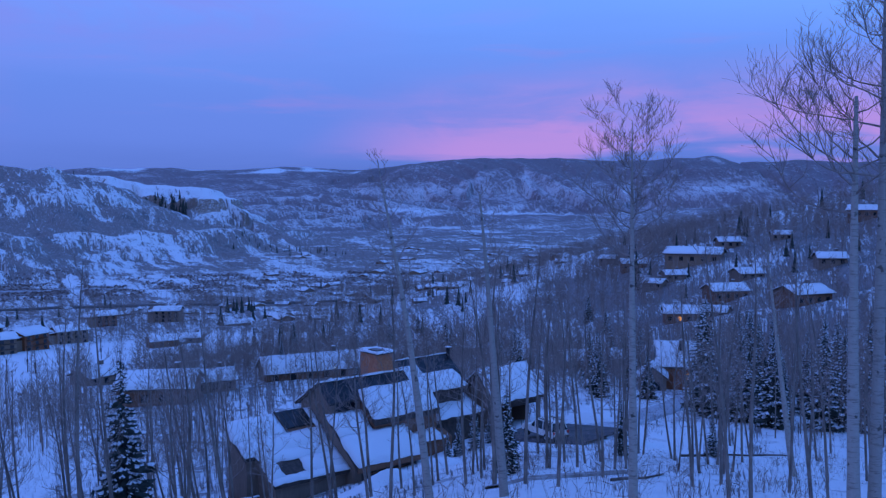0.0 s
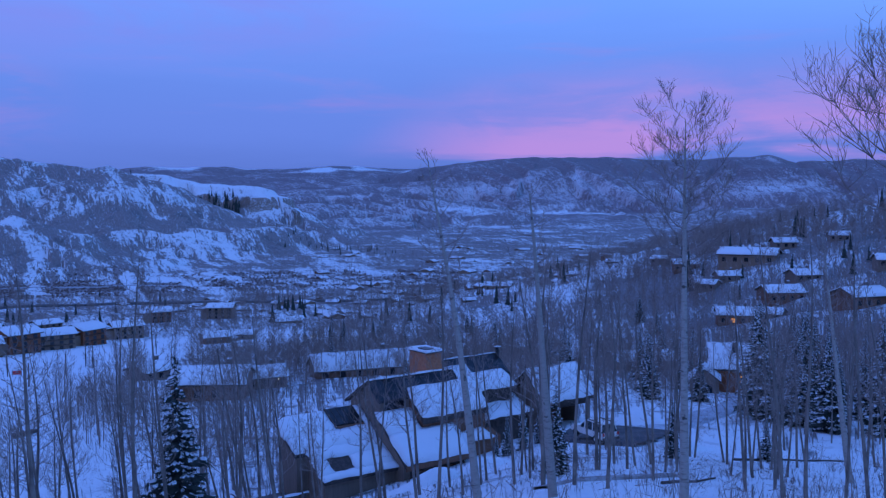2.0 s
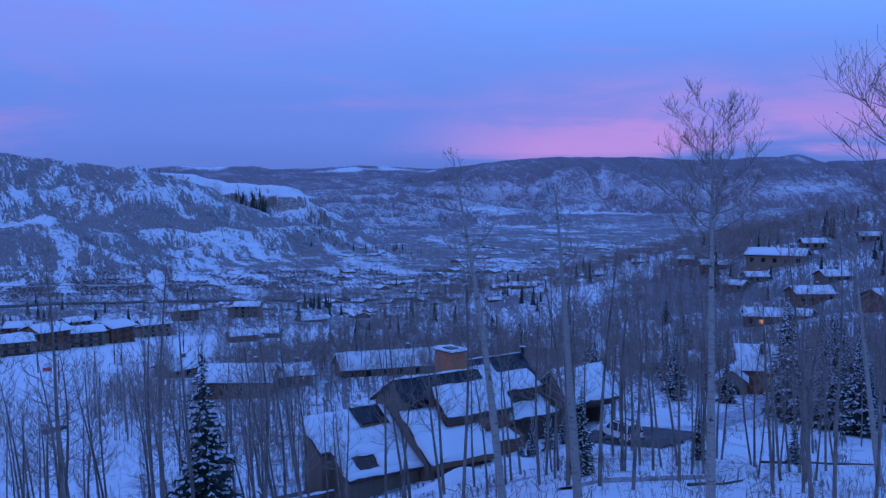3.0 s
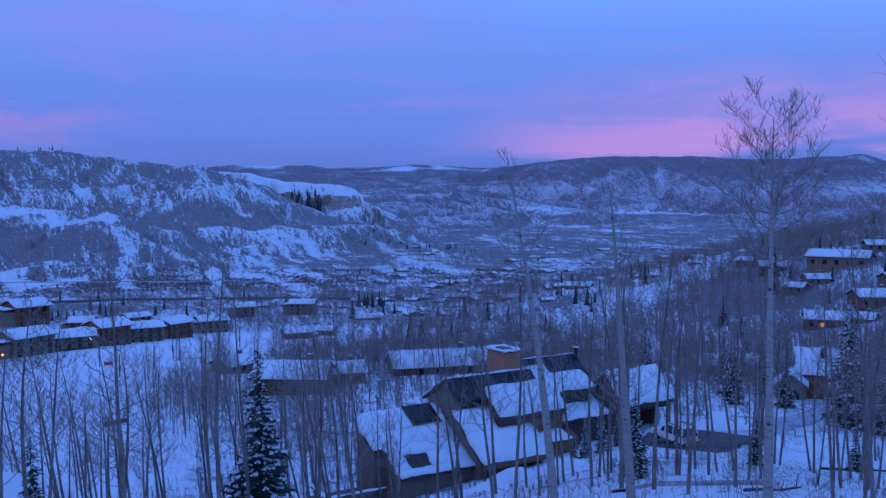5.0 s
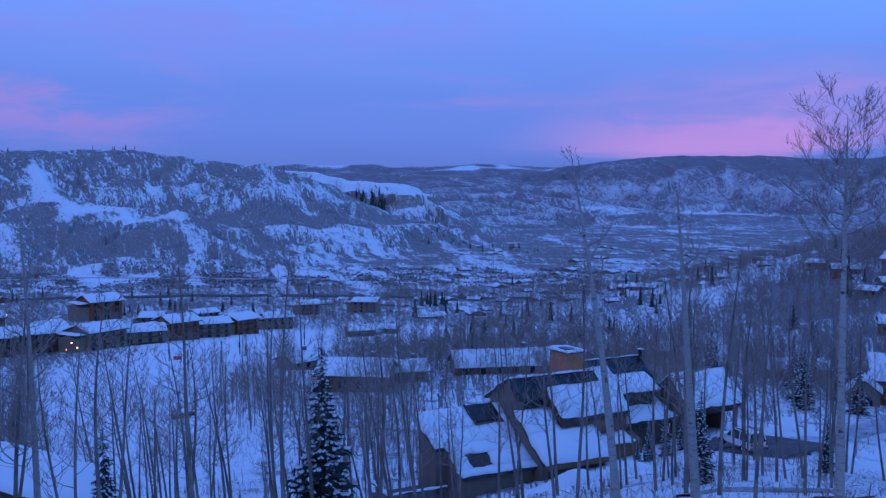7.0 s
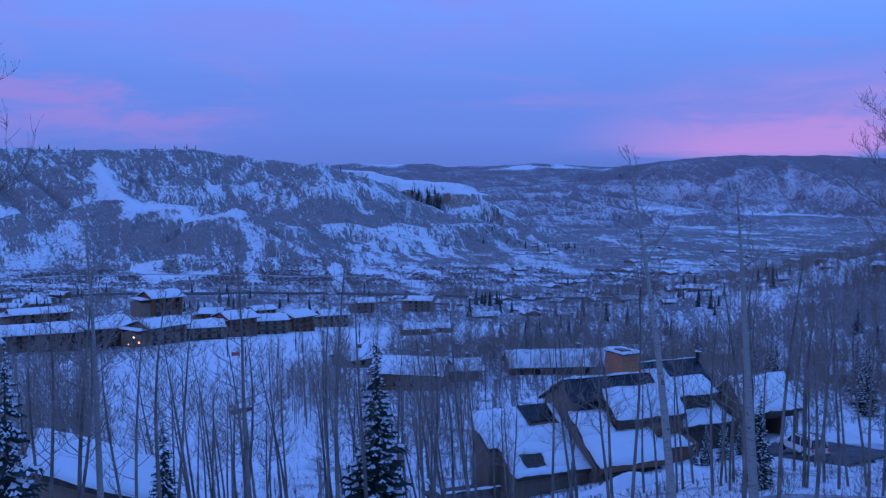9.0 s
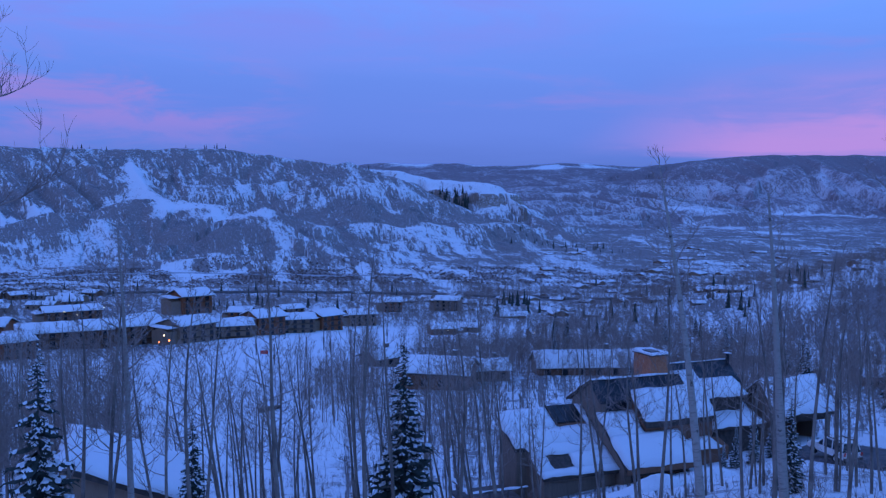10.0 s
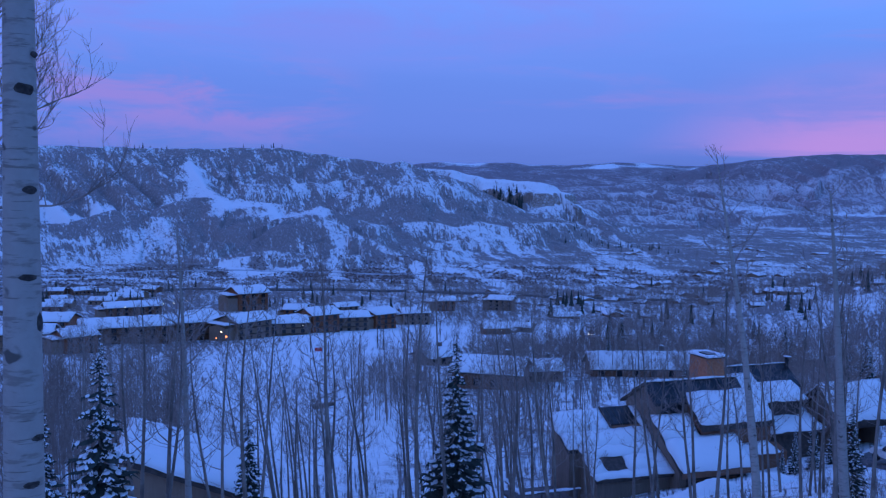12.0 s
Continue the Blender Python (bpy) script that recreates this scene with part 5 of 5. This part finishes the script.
def scatter(name, template, xs, ys, scales, mat, label, category, sink=0.1, seed=0):
    """Many turned and sized copies of a small mesh in one object."""
    rng = np.random.RandomState(seed)
    variants = template if isinstance(template, list) else [template]
    zs = land(xs, ys)[0] - sink
    pick = rng.randint(0, len(variants), len(xs))
    allv, allf, base = [], [], 0
    for k, (v, f) in enumerate(variants):
        sel = np.where(pick == k)[0]
        v = np.array(v)
        a = rng.uniform(0, 2 * np.pi, len(sel))
        c, s, sc = np.cos(a), np.sin(a), scales[sel]
        px = xs[sel][:, None] + sc[:, None] * (c[:, None] * v[None, :, 0] - s[:, None] * v[None, :, 1])
        py = ys[sel][:, None] + sc[:, None] * (s[:, None] * v[None, :, 0] + c[:, None] * v[None, :, 1])
        pz = zs[sel][:, None] + sc[:, None] * v[None, :, 2]
        allv.append(np.stack([px, py, pz], -1).reshape(-1, 3))
        f = np.array(f)
        allf.append((f[None] + (np.arange(len(sel)) * len(v))[:, None, None]).reshape(-1, 3) + base)
        base += len(sel) * len(v)
    verts, tris = np.concatenate(allv), np.concatenate(allf)
    me = bpy.data.meshes.new(name)
    me.vertices.add(len(verts))
    me.vertices.foreach_set("co", verts.astype(np.float32).ravel())
    me.loops.add(tris.size)
    me.loops.foreach_set("vertex_index", tris.astype(np.int32).ravel())
    me.polygons.add(len(tris))
    me.polygons.foreach_set("loop_start", (np.arange(len(tris)) * 3).astype(np.int32))
    me.update(calc_edges=True)
    me.materials.append(MATS[mat])
    return tagged(new(name, me), label, category, kind="stuff")


def bare_tree(seed, blades):
    """A far leafless tree: a thin stem and upswept slivers of wood."""
    rng = random.Random(seed)
    v = [(0.10, 0, 0), (-0.05, 0.09, 0), (-0.05, -0.09, 0), (0, 0, 9.0)]
    f = [(0, 1, 3), (1, 2, 3), (2, 0, 3)]
    for i in range(blades):
        z, a = rng.uniform(2.2, 7.5), rng.uniform(0, 6.3)
        out, up, w = rng.uniform(0.8, 2.0), rng.uniform(0.8, 2.4), rng.uniform(0.04, 0.09)
        k = len(v)
        v += [(0, 0, z - w), (0, 0, z + w), (out * math.cos(a), out * math.sin(a), z + up)]
        f.append((k, k + 1, k + 2))
        q = rng.uniform(0.4, 0.8)
        a2 = a + rng.uniform(-0.9, 0.9)
        mx = (out * q * math.cos(a), out * q * math.sin(a), z + up * q)
        k = len(v)
        v += [mx, (mx[0], mx[1], mx[2] + w), (mx[0] + 0.8 * math.cos(a2), mx[1] + 0.8 * math.sin(a2), mx[2] + 1.1)]
        f.append((k, k + 1, k + 2))
    return v, f


def bush(seed):
    """A clump of scrub: many upright slivers."""
    rng = random.Random(seed)
    v, f = [], []
    for i in range(13):
        a, d = rng.uniform(0, 6.3), rng.uniform(0, 0.8)
        x, y = d * math.cos(a), d * math.sin(a)
        b = rng.uniform(0, 6.3)
        k = len(v)
        w = rng.uniform(0.25, 0.5)
        v += [(x - w * math.cos(b), y - w * math.sin(b), -0.2), (x + w * math.cos(b), y + w * math.sin(b), -0.2), (x * 1.3, y * 1.3, rng.uniform(0.6, 1.5))]
        f.append((k, k + 1, k + 2))
    return v, f


def conifer(seed):
    rng = random.Random(seed)
    v, f = [], []
    for t in range(5):
        z, w = 1.0 + t * 1.7, 1.7 * (1 - t / 5.5)
        k = len(v)
        for s in range(7):
            a = 6.283 * s / 7 + t
            q = w * rng.uniform(0.6, 1.15)
            v.append((q * math.cos(a), q * math.sin(a), z - rng.uniform(0, 0.6)))
        v.append((0, 0, z + 2.6))
        f += [(k + s, k + (s + 1) % 7, k + 7) for s in range(7)]
    return v, f


def field(n_, az0, az1, r0, r1, seed):
    rng = np.random.RandomState(seed)
    a = np.radians(rng.uniform(az0, az1, n_))
    r = np.sqrt(rng.uniform(r0 * r0, r1 * r1, n_))
    return r * np.sin(a), r * np.cos(a)


def off_houses(x, y, margin=-3.0):
    ok = np.ones(len(x), bool)
    for a, b, c in FOOT:
        ok &= np.hypot(x - a, y - b) > max(3.0, c * 0.6 + margin)
    return ok


def piste(x, y):
    """Open snow: the ski run and the meadows beside the lodges."""
    r, b = np.hypot(x, y), np.degrees(np.arctan2(x, y))
    run = (b > -36) & (b < -19 - np.clip((r - 200) / 40, -4, 0)) & (r > 100) & (r < 400)
    return run | ((b > -24) & (b < -10) & (r > 325) & (r < 385))


TREES = [bare_tree(i, 30) for i in range(6)]
BUSHES = [bush(i) for i in range(6)]
FIRS = [conifer(i) for i in range(4)]
wx, wy = field(10500, -46, 29, 175, 660, 1)
wb, wr = np.degrees(np.arctan2(wx, wy)), np.hypot(wx, wy)
ok = off_houses(wx, wy) & ~piste(wx, wy) & (waves(wx, wy, 90, 9, 3) > -0.12)
ok &= (wb > -22) | (np.random.RandomState(3).rand(len(wx)) < 0.45)
scatter("bare_woods", TREES, wx[ok], wy[ok], np.random.RandomState(2).uniform(0.6, 1.1, ok.sum()), "twig", "brown leafless woods on the valley side", "woods")
wx, wy = field(1500, -20, 31, 92, 240, 11)
wb, wr = np.degrees(np.arctan2(wx, wy)), np.hypot(wx, wy)
ok = off_houses(wx, wy) & ~piste(wx, wy) & ~((wb > 4) & (wr < 136)) & ~((wb > -15) & (wb < -3) & (wr < 152))
scatter("thicket", TREES, wx[ok], wy[ok], np.random.RandomState(12).uniform(0.4, 0.8, ok.sum()), "twig", "tangle of bare saplings between the houses", "woods")
srnd = np.random.RandomState(13)
sa, sr = np.radians(srnd.normal(-24.0, 1.8, 120)), srnd.normal(152, 14, 120)
wx, wy = sr * np.sin(sa), sr * np.cos(sa)
scatter("sapling_stand", TREES, wx, wy, np.random.RandomState(14).uniform(0.35, 0.7, len(wx)), "twig", "dense stand of bare saplings on the piste edge", "woods")
wx, wy = field(1700, 6, 31, 300, 700, 15)
ok = off_houses(wx, wy)
scatter("hill_woods", TREES, wx[ok], wy[ok], np.random.RandomState(16).uniform(0.7, 1.2, ok.sum()), "twig", "dark leafless woods on the near hill", "woods")
# slim aspens past the near slope, and brush that pokes through the snow
def triangles(*datas):
    v, f = joined(*datas)
    return v, [t for q in f for t in ((q[0], q[i], q[i + 1]) for i in range(1, len(q) - 1))]


FAR_ASPEN = [triangles(*aspen_mesh(**dict(LIGHT[i], sides=4, third=1, thin=0.016))) for i in (0, 2, 3, 5)]
gx_, gy_ = [], []
for n_, a0, a1, r0, r1, sd in ((150, -20, 12, 98, 200, 5), (30, -27, -21, 118, 170, 6), (70, -47, -37, 88, 240, 7), (110, -47, -37, 58, 130, 17), (90, 10, 30, 130, 300, 8)):
    x, y = field(n_, a0, a1, r0, r1, sd + 70)
    gx_.append(x)
    gy_.append(y)
gx_, gy_ = np.concatenate(gx_), np.concatenate(gy_)
ok = off_houses(gx_, gy_) & ~((np.degrees(np.arctan2(gx_, gy_)) > 4) & (np.hypot(gx_, gy_) < 134))
scatter("aspen_woods", FAR_ASPEN, gx_[ok], gy_[ok], np.random.RandomState(71).uniform(0.6, 1.0, ok.sum()), "twig", "grey leafless aspens between the houses and the piste", "woods", 0.3)


def brush(seed):
    rng = random.Random(seed)
    v, f = [], []
    for i in range(9):
        a, h = rng.uniform(0, 6.3), rng.uniform(0.5, 1.6)
        x, y = rng.uniform(-0.4, 0.4), rng.uniform(-0.4, 0.4)
        lean = rng.uniform(0.1, 0.6)
        k = len(v)
        w = 0.012
        v += [(x - w, y, -0.1), (x + w, y, -0.1), (x + lean * math.cos(a), y + lean * math.sin(a), h)]
        f.append((k, k + 1, k + 2))
        k = len(v)
        q = rng.uniform(0.4, 0.7)
        v += [(x + q * lean * math.cos(a), y + q * lean * math.sin(a), q * h - w), (x + q * lean * math.cos(a), y + q * lean * math.sin(a), q * h + w), (x + lean * math.cos(a + 1.5), y + lean * math.sin(a + 1.5), h * 0.9)]
        f.append((k, k + 1, k + 2))
    return v, f


wx, wy = field(1500, -48, 29, 30, 120, 61)
ok = off_houses(wx, wy, 0.0) & (waves(wx, wy, 18, 62, 2) > -0.1)
wb, wr = np.degrees(np.arctan2(wx, wy)), np.hypot(wx, wy)
ok &= ~((wb > 3) & (wb < 11) & (wr > 76) & (wr < 97))
scatter("brush", [brush(i) for i in range(6)], wx[ok], wy[ok], np.random.RandomState(63).uniform(0.7, 1.6, ok.sum()), "twig", "bare brush stems poking through the snow", "brush")
wx, wy = field(5200, -14, 12, 640, 1300, 65)
ok = off_houses(wx, wy) & (waves(wx, wy, 90, 66, 2) > 0.0)
scatter("valley_woods", [bare_tree(20 + i, 12) for i in range(4)], wx[ok], wy[ok], np.random.RandomState(67).uniform(0.6, 1.1, ok.sum()), "twig", "brown leafless trees between the valley houses", "woods")
# scrub on the hills
wx, wy = field(9000, -48, -2, 690, 880, 21)
cov = land_cover(wx, wy, land(wx, wy)[1])
ok = np.random.RandomState(22).rand(len(wx)) < np.clip((cov - 0.28) * 1.9, 0, 1)
scatter("hill_scrub", BUSHES, wx[ok], wy[ok], np.random.RandomState(23).uniform(0.5, 1.25, ok.sum()), "scrub", "brown oak scrub dotted over the snowy hills", "scrub")
# dark firs: the gully below the mesa, the crest, and strips in the valley
fx, fy = [], []
for (a0, r0), (a1, r1), n_, spread in (((-46.5, 1490), (-43.3, 1478), 9, 6), ((-39.6, 1462), (-35.8, 1440), 9, 6), ((-33.4, 1450), (-30.8, 1432), 7, 6), ((-14, 1250), (-6, 1120), 40, 40),
                                       ((-45, 560), (-20, 500), 60, 70), ((-15, 460), (6, 450), 50, 90), ((10, 420), (28, 420), 45, 110), ((-13.5, 520), (-11.8, 520), 14, 8)):
    frng = np.random.RandomState(n_)
    t = frng.rand(n_)
    a, r = np.radians(a0 + t * (a1 - a0)), r0 + t * (r1 - r0) + frng.normal(0, spread, n_)
    fx.append(r * np.sin(a))
    fy.append(r * np.cos(a))
fx, fy = np.concatenate(fx), np.concatenate(fy)
ok = off_houses(fx, fy)
scatter("far_firs", FIRS, fx[ok], fy[ok], np.random.RandomState(31).uniform(0.45, 1.0, ok.sum()), "needles", "dark firs strung along gullies and crests", "woods")
gx_, gy_ = [], []
for (a0, r0), (a1, r1), n_, spread in (((-22.2, 1815), (-19.8, 1700), 50, 12), ((-20.2, 1735), (-15.8, 1665), 110, 18)):
    frng = np.random.RandomState(n_ + 1)
    t = frng.rand(n_)
    a, r = np.radians(a0 + t * (a1 - a0)), r0 + t * (r1 - r0) + frng.normal(0, spread, n_)
    gx_.append(r * np.sin(a))
    gy_.append(r * np.cos(a))
gx_, gy_ = np.concatenate(gx_), np.concatenate(gy_)
scatter("gully_firs", FIRS, gx_, gy_, np.random.RandomState(33).uniform(1.1, 2.3, len(gx_)), "needles", "dark firs crowding the gully below the cliffs", "woods")

# ---------------------------------------------------------------- small things
bole = ASPEN["bole"]


def scars():
    """Dark knots and lips of healed bark on the thick trunk, facing the viewpoint."""
    rng = random.Random(9)
    for z, turn, wide, tall in ((3.05, 8, 0.085, 0.035), (4.05, 20, 0.05, 0.10), (4.45, -25, 0.09, 0.03), (5.2, -14, 0.075, 0.035), (6.05, -30, 0.10, 0.05), (6.35, 12, 0.05, 0.03), (6.95, -6, 0.07, 0.035), (2.3, -10, 0.06, 0.03), (2.0, 30, 0.05, 0.04),
                                (2.65, -20, 0.09, 0.03), (1.4, 5, 0.07, 0.04), (7.6, 24, 0.05, 0.03)):
        f = z / 17.0
        radius = 0.175 * (1 - f) ** 0.8 + 0.012
        v, fc = [(0, 0, 0)], []
        for ring, (s, d) in enumerate(((0.5, 0.016), (1.0, -0.006))):
            for i in range(12):
                a = 2 * math.pi * i / 12
                v.append((s * wide * math.cos(a) * rng.uniform(0.85, 1.15), d, s * tall * math.sin(a) * rng.uniform(0.8, 1.2)))
        v[0] = (0, 0.006, 0)
        for i in range(12):
            j = (i + 1) % 12
            fc += [(0, 1 + i, 1 + j), (1 + i, 13 + i, 13 + j, 1 + j)]
        around = math.atan2(-math.cos(radians(-46.1)), -math.sin(radians(-46.1))) - math.pi / 2 + radians(turn)
        out = []
        for x, y, q in v:
            a = around + math.pi / 2 + x / radius
            rr = radius + y
            out.append((rr * math.cos(a), rr * math.sin(a), z + q))
        p = part("knot", (out, fc), "knot_bark", bole, "dark scar in pale bark", True)


scars()


def log(points, radius, label):
    """A fallen trunk half sunk in the snow."""
    pts = [Vector(at_bearing(a, r, radius * 0.6)) for a, r in points]
    line = []
    for a, b in zip(pts, pts[1:]):
        line += [a.lerp(b, i / 4) for i in range(4)]
    line.append(pts[-1])
    v, f = [], []
    o = line[0].copy()
    tube(v, f, [p - o for p in line], [radius * (1 - 0.6 * i / len(line)) for i in range(len(line))], 8)
    f.append(tuple(range(8))[::-1])
    t = thing("fallen_log", Matrix.Translation(o), label, "log")
    part("trunk", (v, f), "rotten_wood", t, smooth=True)
    v, f = [], []
    rng = random.Random(int(radius * 1000))
    for i in range(2, len(line) - 1, 3):
        tube(v, f, [line[i] - o, line[i] - o + Vector((rng.uniform(-0.3, 0.3), rng.uniform(-0.3, 0.3), rng.uniform(0.3, 0.7)))], [0.03, 0.012], 4)
    part("branch_stubs", (v, f), "rotten_wood", t)


log([(14.9, 70.0), (16.0, 71.5), (17.3, 74.6), (18.8, 76.0), (20.0, 79.0), (21.2, 80.5)], 0.12, "long dark fallen trunk lying on the snow")
log([(10.6, 45.5), (11.6, 47.2), (12.6, 48.0), (13.8, 52.0)], 0.10, "short fallen trunk half buried in snow")
log([(-28.9, 134), (-27.6, 137)], 0.5, "dark log lying across the snowy piste")


def street_lamp(az, r, tall, label, mat="lamp_light", size=0.22):
    x, y, z = at_bearing(az, r)
    t = thing("street_lamp", pose(x, y, z), label, "lamp", "village lamps")
    v, f = [], []
    tube(v, f, [Vector((0, 0, -0.3)), Vector((0, 0, tall))], [0.07, 0.05], 6)
    part("post", (v, f), "dark_metal", t)
    v, f = [], []
    tube(v, f, [Vector((0, 0, tall + size * k)) for k in (0.0, 0.35, 1.0, 1.65, 2.0)], [size * 0.3, size * 0.8, size, size * 0.8, size * 0.3], 8)
    part("globe", (v, f), mat, t, "glowing lamp globe")


for az_, r_, tall, mat, size in ((-34.6, 290, 4.0, "lamp_light", 0.34), (-34.3, 283, 2.5, "orange_light", 0.5), (-34.9, 286, 2.2, "orange_light", 0.3), (-38.8, 425, 8, "lamp_light", 0.25), (-38.0, 428, 8, "lamp_light", 0.25),
                                 (-37.4, 430, 8, "lamp_light", 0.22), (-40.2, 424, 7, "lamp_light", 0.22), (-39.5, 426, 5, "lamp_light", 0.25), (-36.6, 428, 9, "lamp_light", 0.2), (-11.5, 300, 3, "lamp_light", 0.24), (-11.3, 300, 3, "lamp_light", 0.24),
                                 (-7.6, 178, 3.0, "lamp_light", 0.14), (-6.9, 168, 2.6, "lamp_light", 0.10), (-13.6, 158, 2.5, "lamp_light", 0.10), (-10.8, 470, 6, "lamp_light", 0.25), (1.3, 640, 6, "lamp_light", 0.35),
                                 (-29.6, 322, 3.5, "lamp_light", 0.2), (-0.6, 660, 8, "lamp_light", 0.3), (-17.0, 300, 4, "lamp_light", 0.16)):
    street_lamp(az_, r_, tall, "small glowing lamp on a dark post" if mat == "lamp_light" else "orange lamp glowing beside the lodge", mat, size * 0.6)


def piste_pole(az, r, tall):
    x, y, z = at_bearing(az, r)
    t = thing("piste_pole", pose(x, y, z), "tall dark marker pole on the piste", "pole", "piste poles")
    v, f = [], []
    tube(v, f, [Vector((0, 0, -0.3)), Vector((0, 0, tall))], [0.14, 0.10], 6)
    part("post", (v, f), "dark_trim", t)
    part("collar", block(-0.16, 0.16, -0.16, 0.16, tall * 0.3, tall * 0.5), "rubber", t)


for az_, r_, tall in ((-24.9, 262, 7), (-24.5, 252, 6), (-20.9, 300, 7), (-29.1, 240, 6), (-28.0, 205, 5), (-26.0, 225, 5)):
    piste_pole(az_, r_, tall)


def banner(az, r, turn):
    x, y, z = at_bearing(az, r)
    t = thing("banner", pose(x, y, z, 0, 0, turn), "red netting banner stretched on the piste", "banner")
    part("sheet", block(-0.9, 0.9, -0.03, 0.03, 0.5, 1.4), "red_paint", t)
    for s in (-1, 1):
        part("post", block(s * 0.95 - 0.05, s * 0.95 + 0.05, -0.05, 0.05, -0.3, 1.6), "dark_trim", t)


banner(-28.6, 235, 20)


def bin_box(m):
    t = thing("utility_box", m, "blue box beside the snowy deck", "box")
    part("body", block(-0.5, 0.5, -0.4, 0.4, 0.0, 1.1), "blue_paint", t)
    part("lid", block(-0.55, 0.55, -0.45, 0.45, 1.1, 1.22), "blue_paint", t)


bin_box(HOUSE @ pose(-3.2, 0.2, -3.4))


def snow_mound(az, r, wide, deep, tall, turn, label):
    x, y, z = at_bearing(az, r)
    rng = random.Random(int(r * 10))
    v, f = [(0, 0, tall)], []
    rings = 6
    for k in range(1, rings + 1):
        s = k / rings
        for i in range(20):
            a = 2 * math.pi * i / 20
            q = s * rng.uniform(0.93, 1.07)
            v.append((wide * q * math.cos(a), deep * q * math.sin(a), tall * (math.cos(s * math.pi) * 0.5 + 0.5) * rng.uniform(0.9, 1.1) - 0.4 * s))
    for i in range(20):
        f.append((0, 1 + i, 1 + (i + 1) % 20))
        for k in range(rings - 1):
            a, b = 1 + k * 20 + i, 1 + k * 20 + (i + 1) % 20
            f.append((a, a + 20, b + 20, b))
    t = thing("snow_bank", pose(x, y, z, 0, 0, turn), label, "snow bank", "snow banks")
    part("crust", (v, f), "snow", t, smooth=True)


for row in ((-3.6, 69.5, 4.5, 2.0, 1.2, 35, "rounded snow bank in front of the house"), (-0.6, 72, 5.0, 1.8, 1.0, 40, "rounded snow bank in front of the house"), (3.2, 74.5, 2.6, 1.0, 0.7, 20, "ploughed snow bank beside the car"),
            (9.0, 96, 6.0, 1.6, 1.1, 0, "ploughed snow bank behind the drive"), (11.8, 78, 4.0, 1.5, 0.9, 40, "ploughed snow bank by the track")):
    snow_mound(*row)
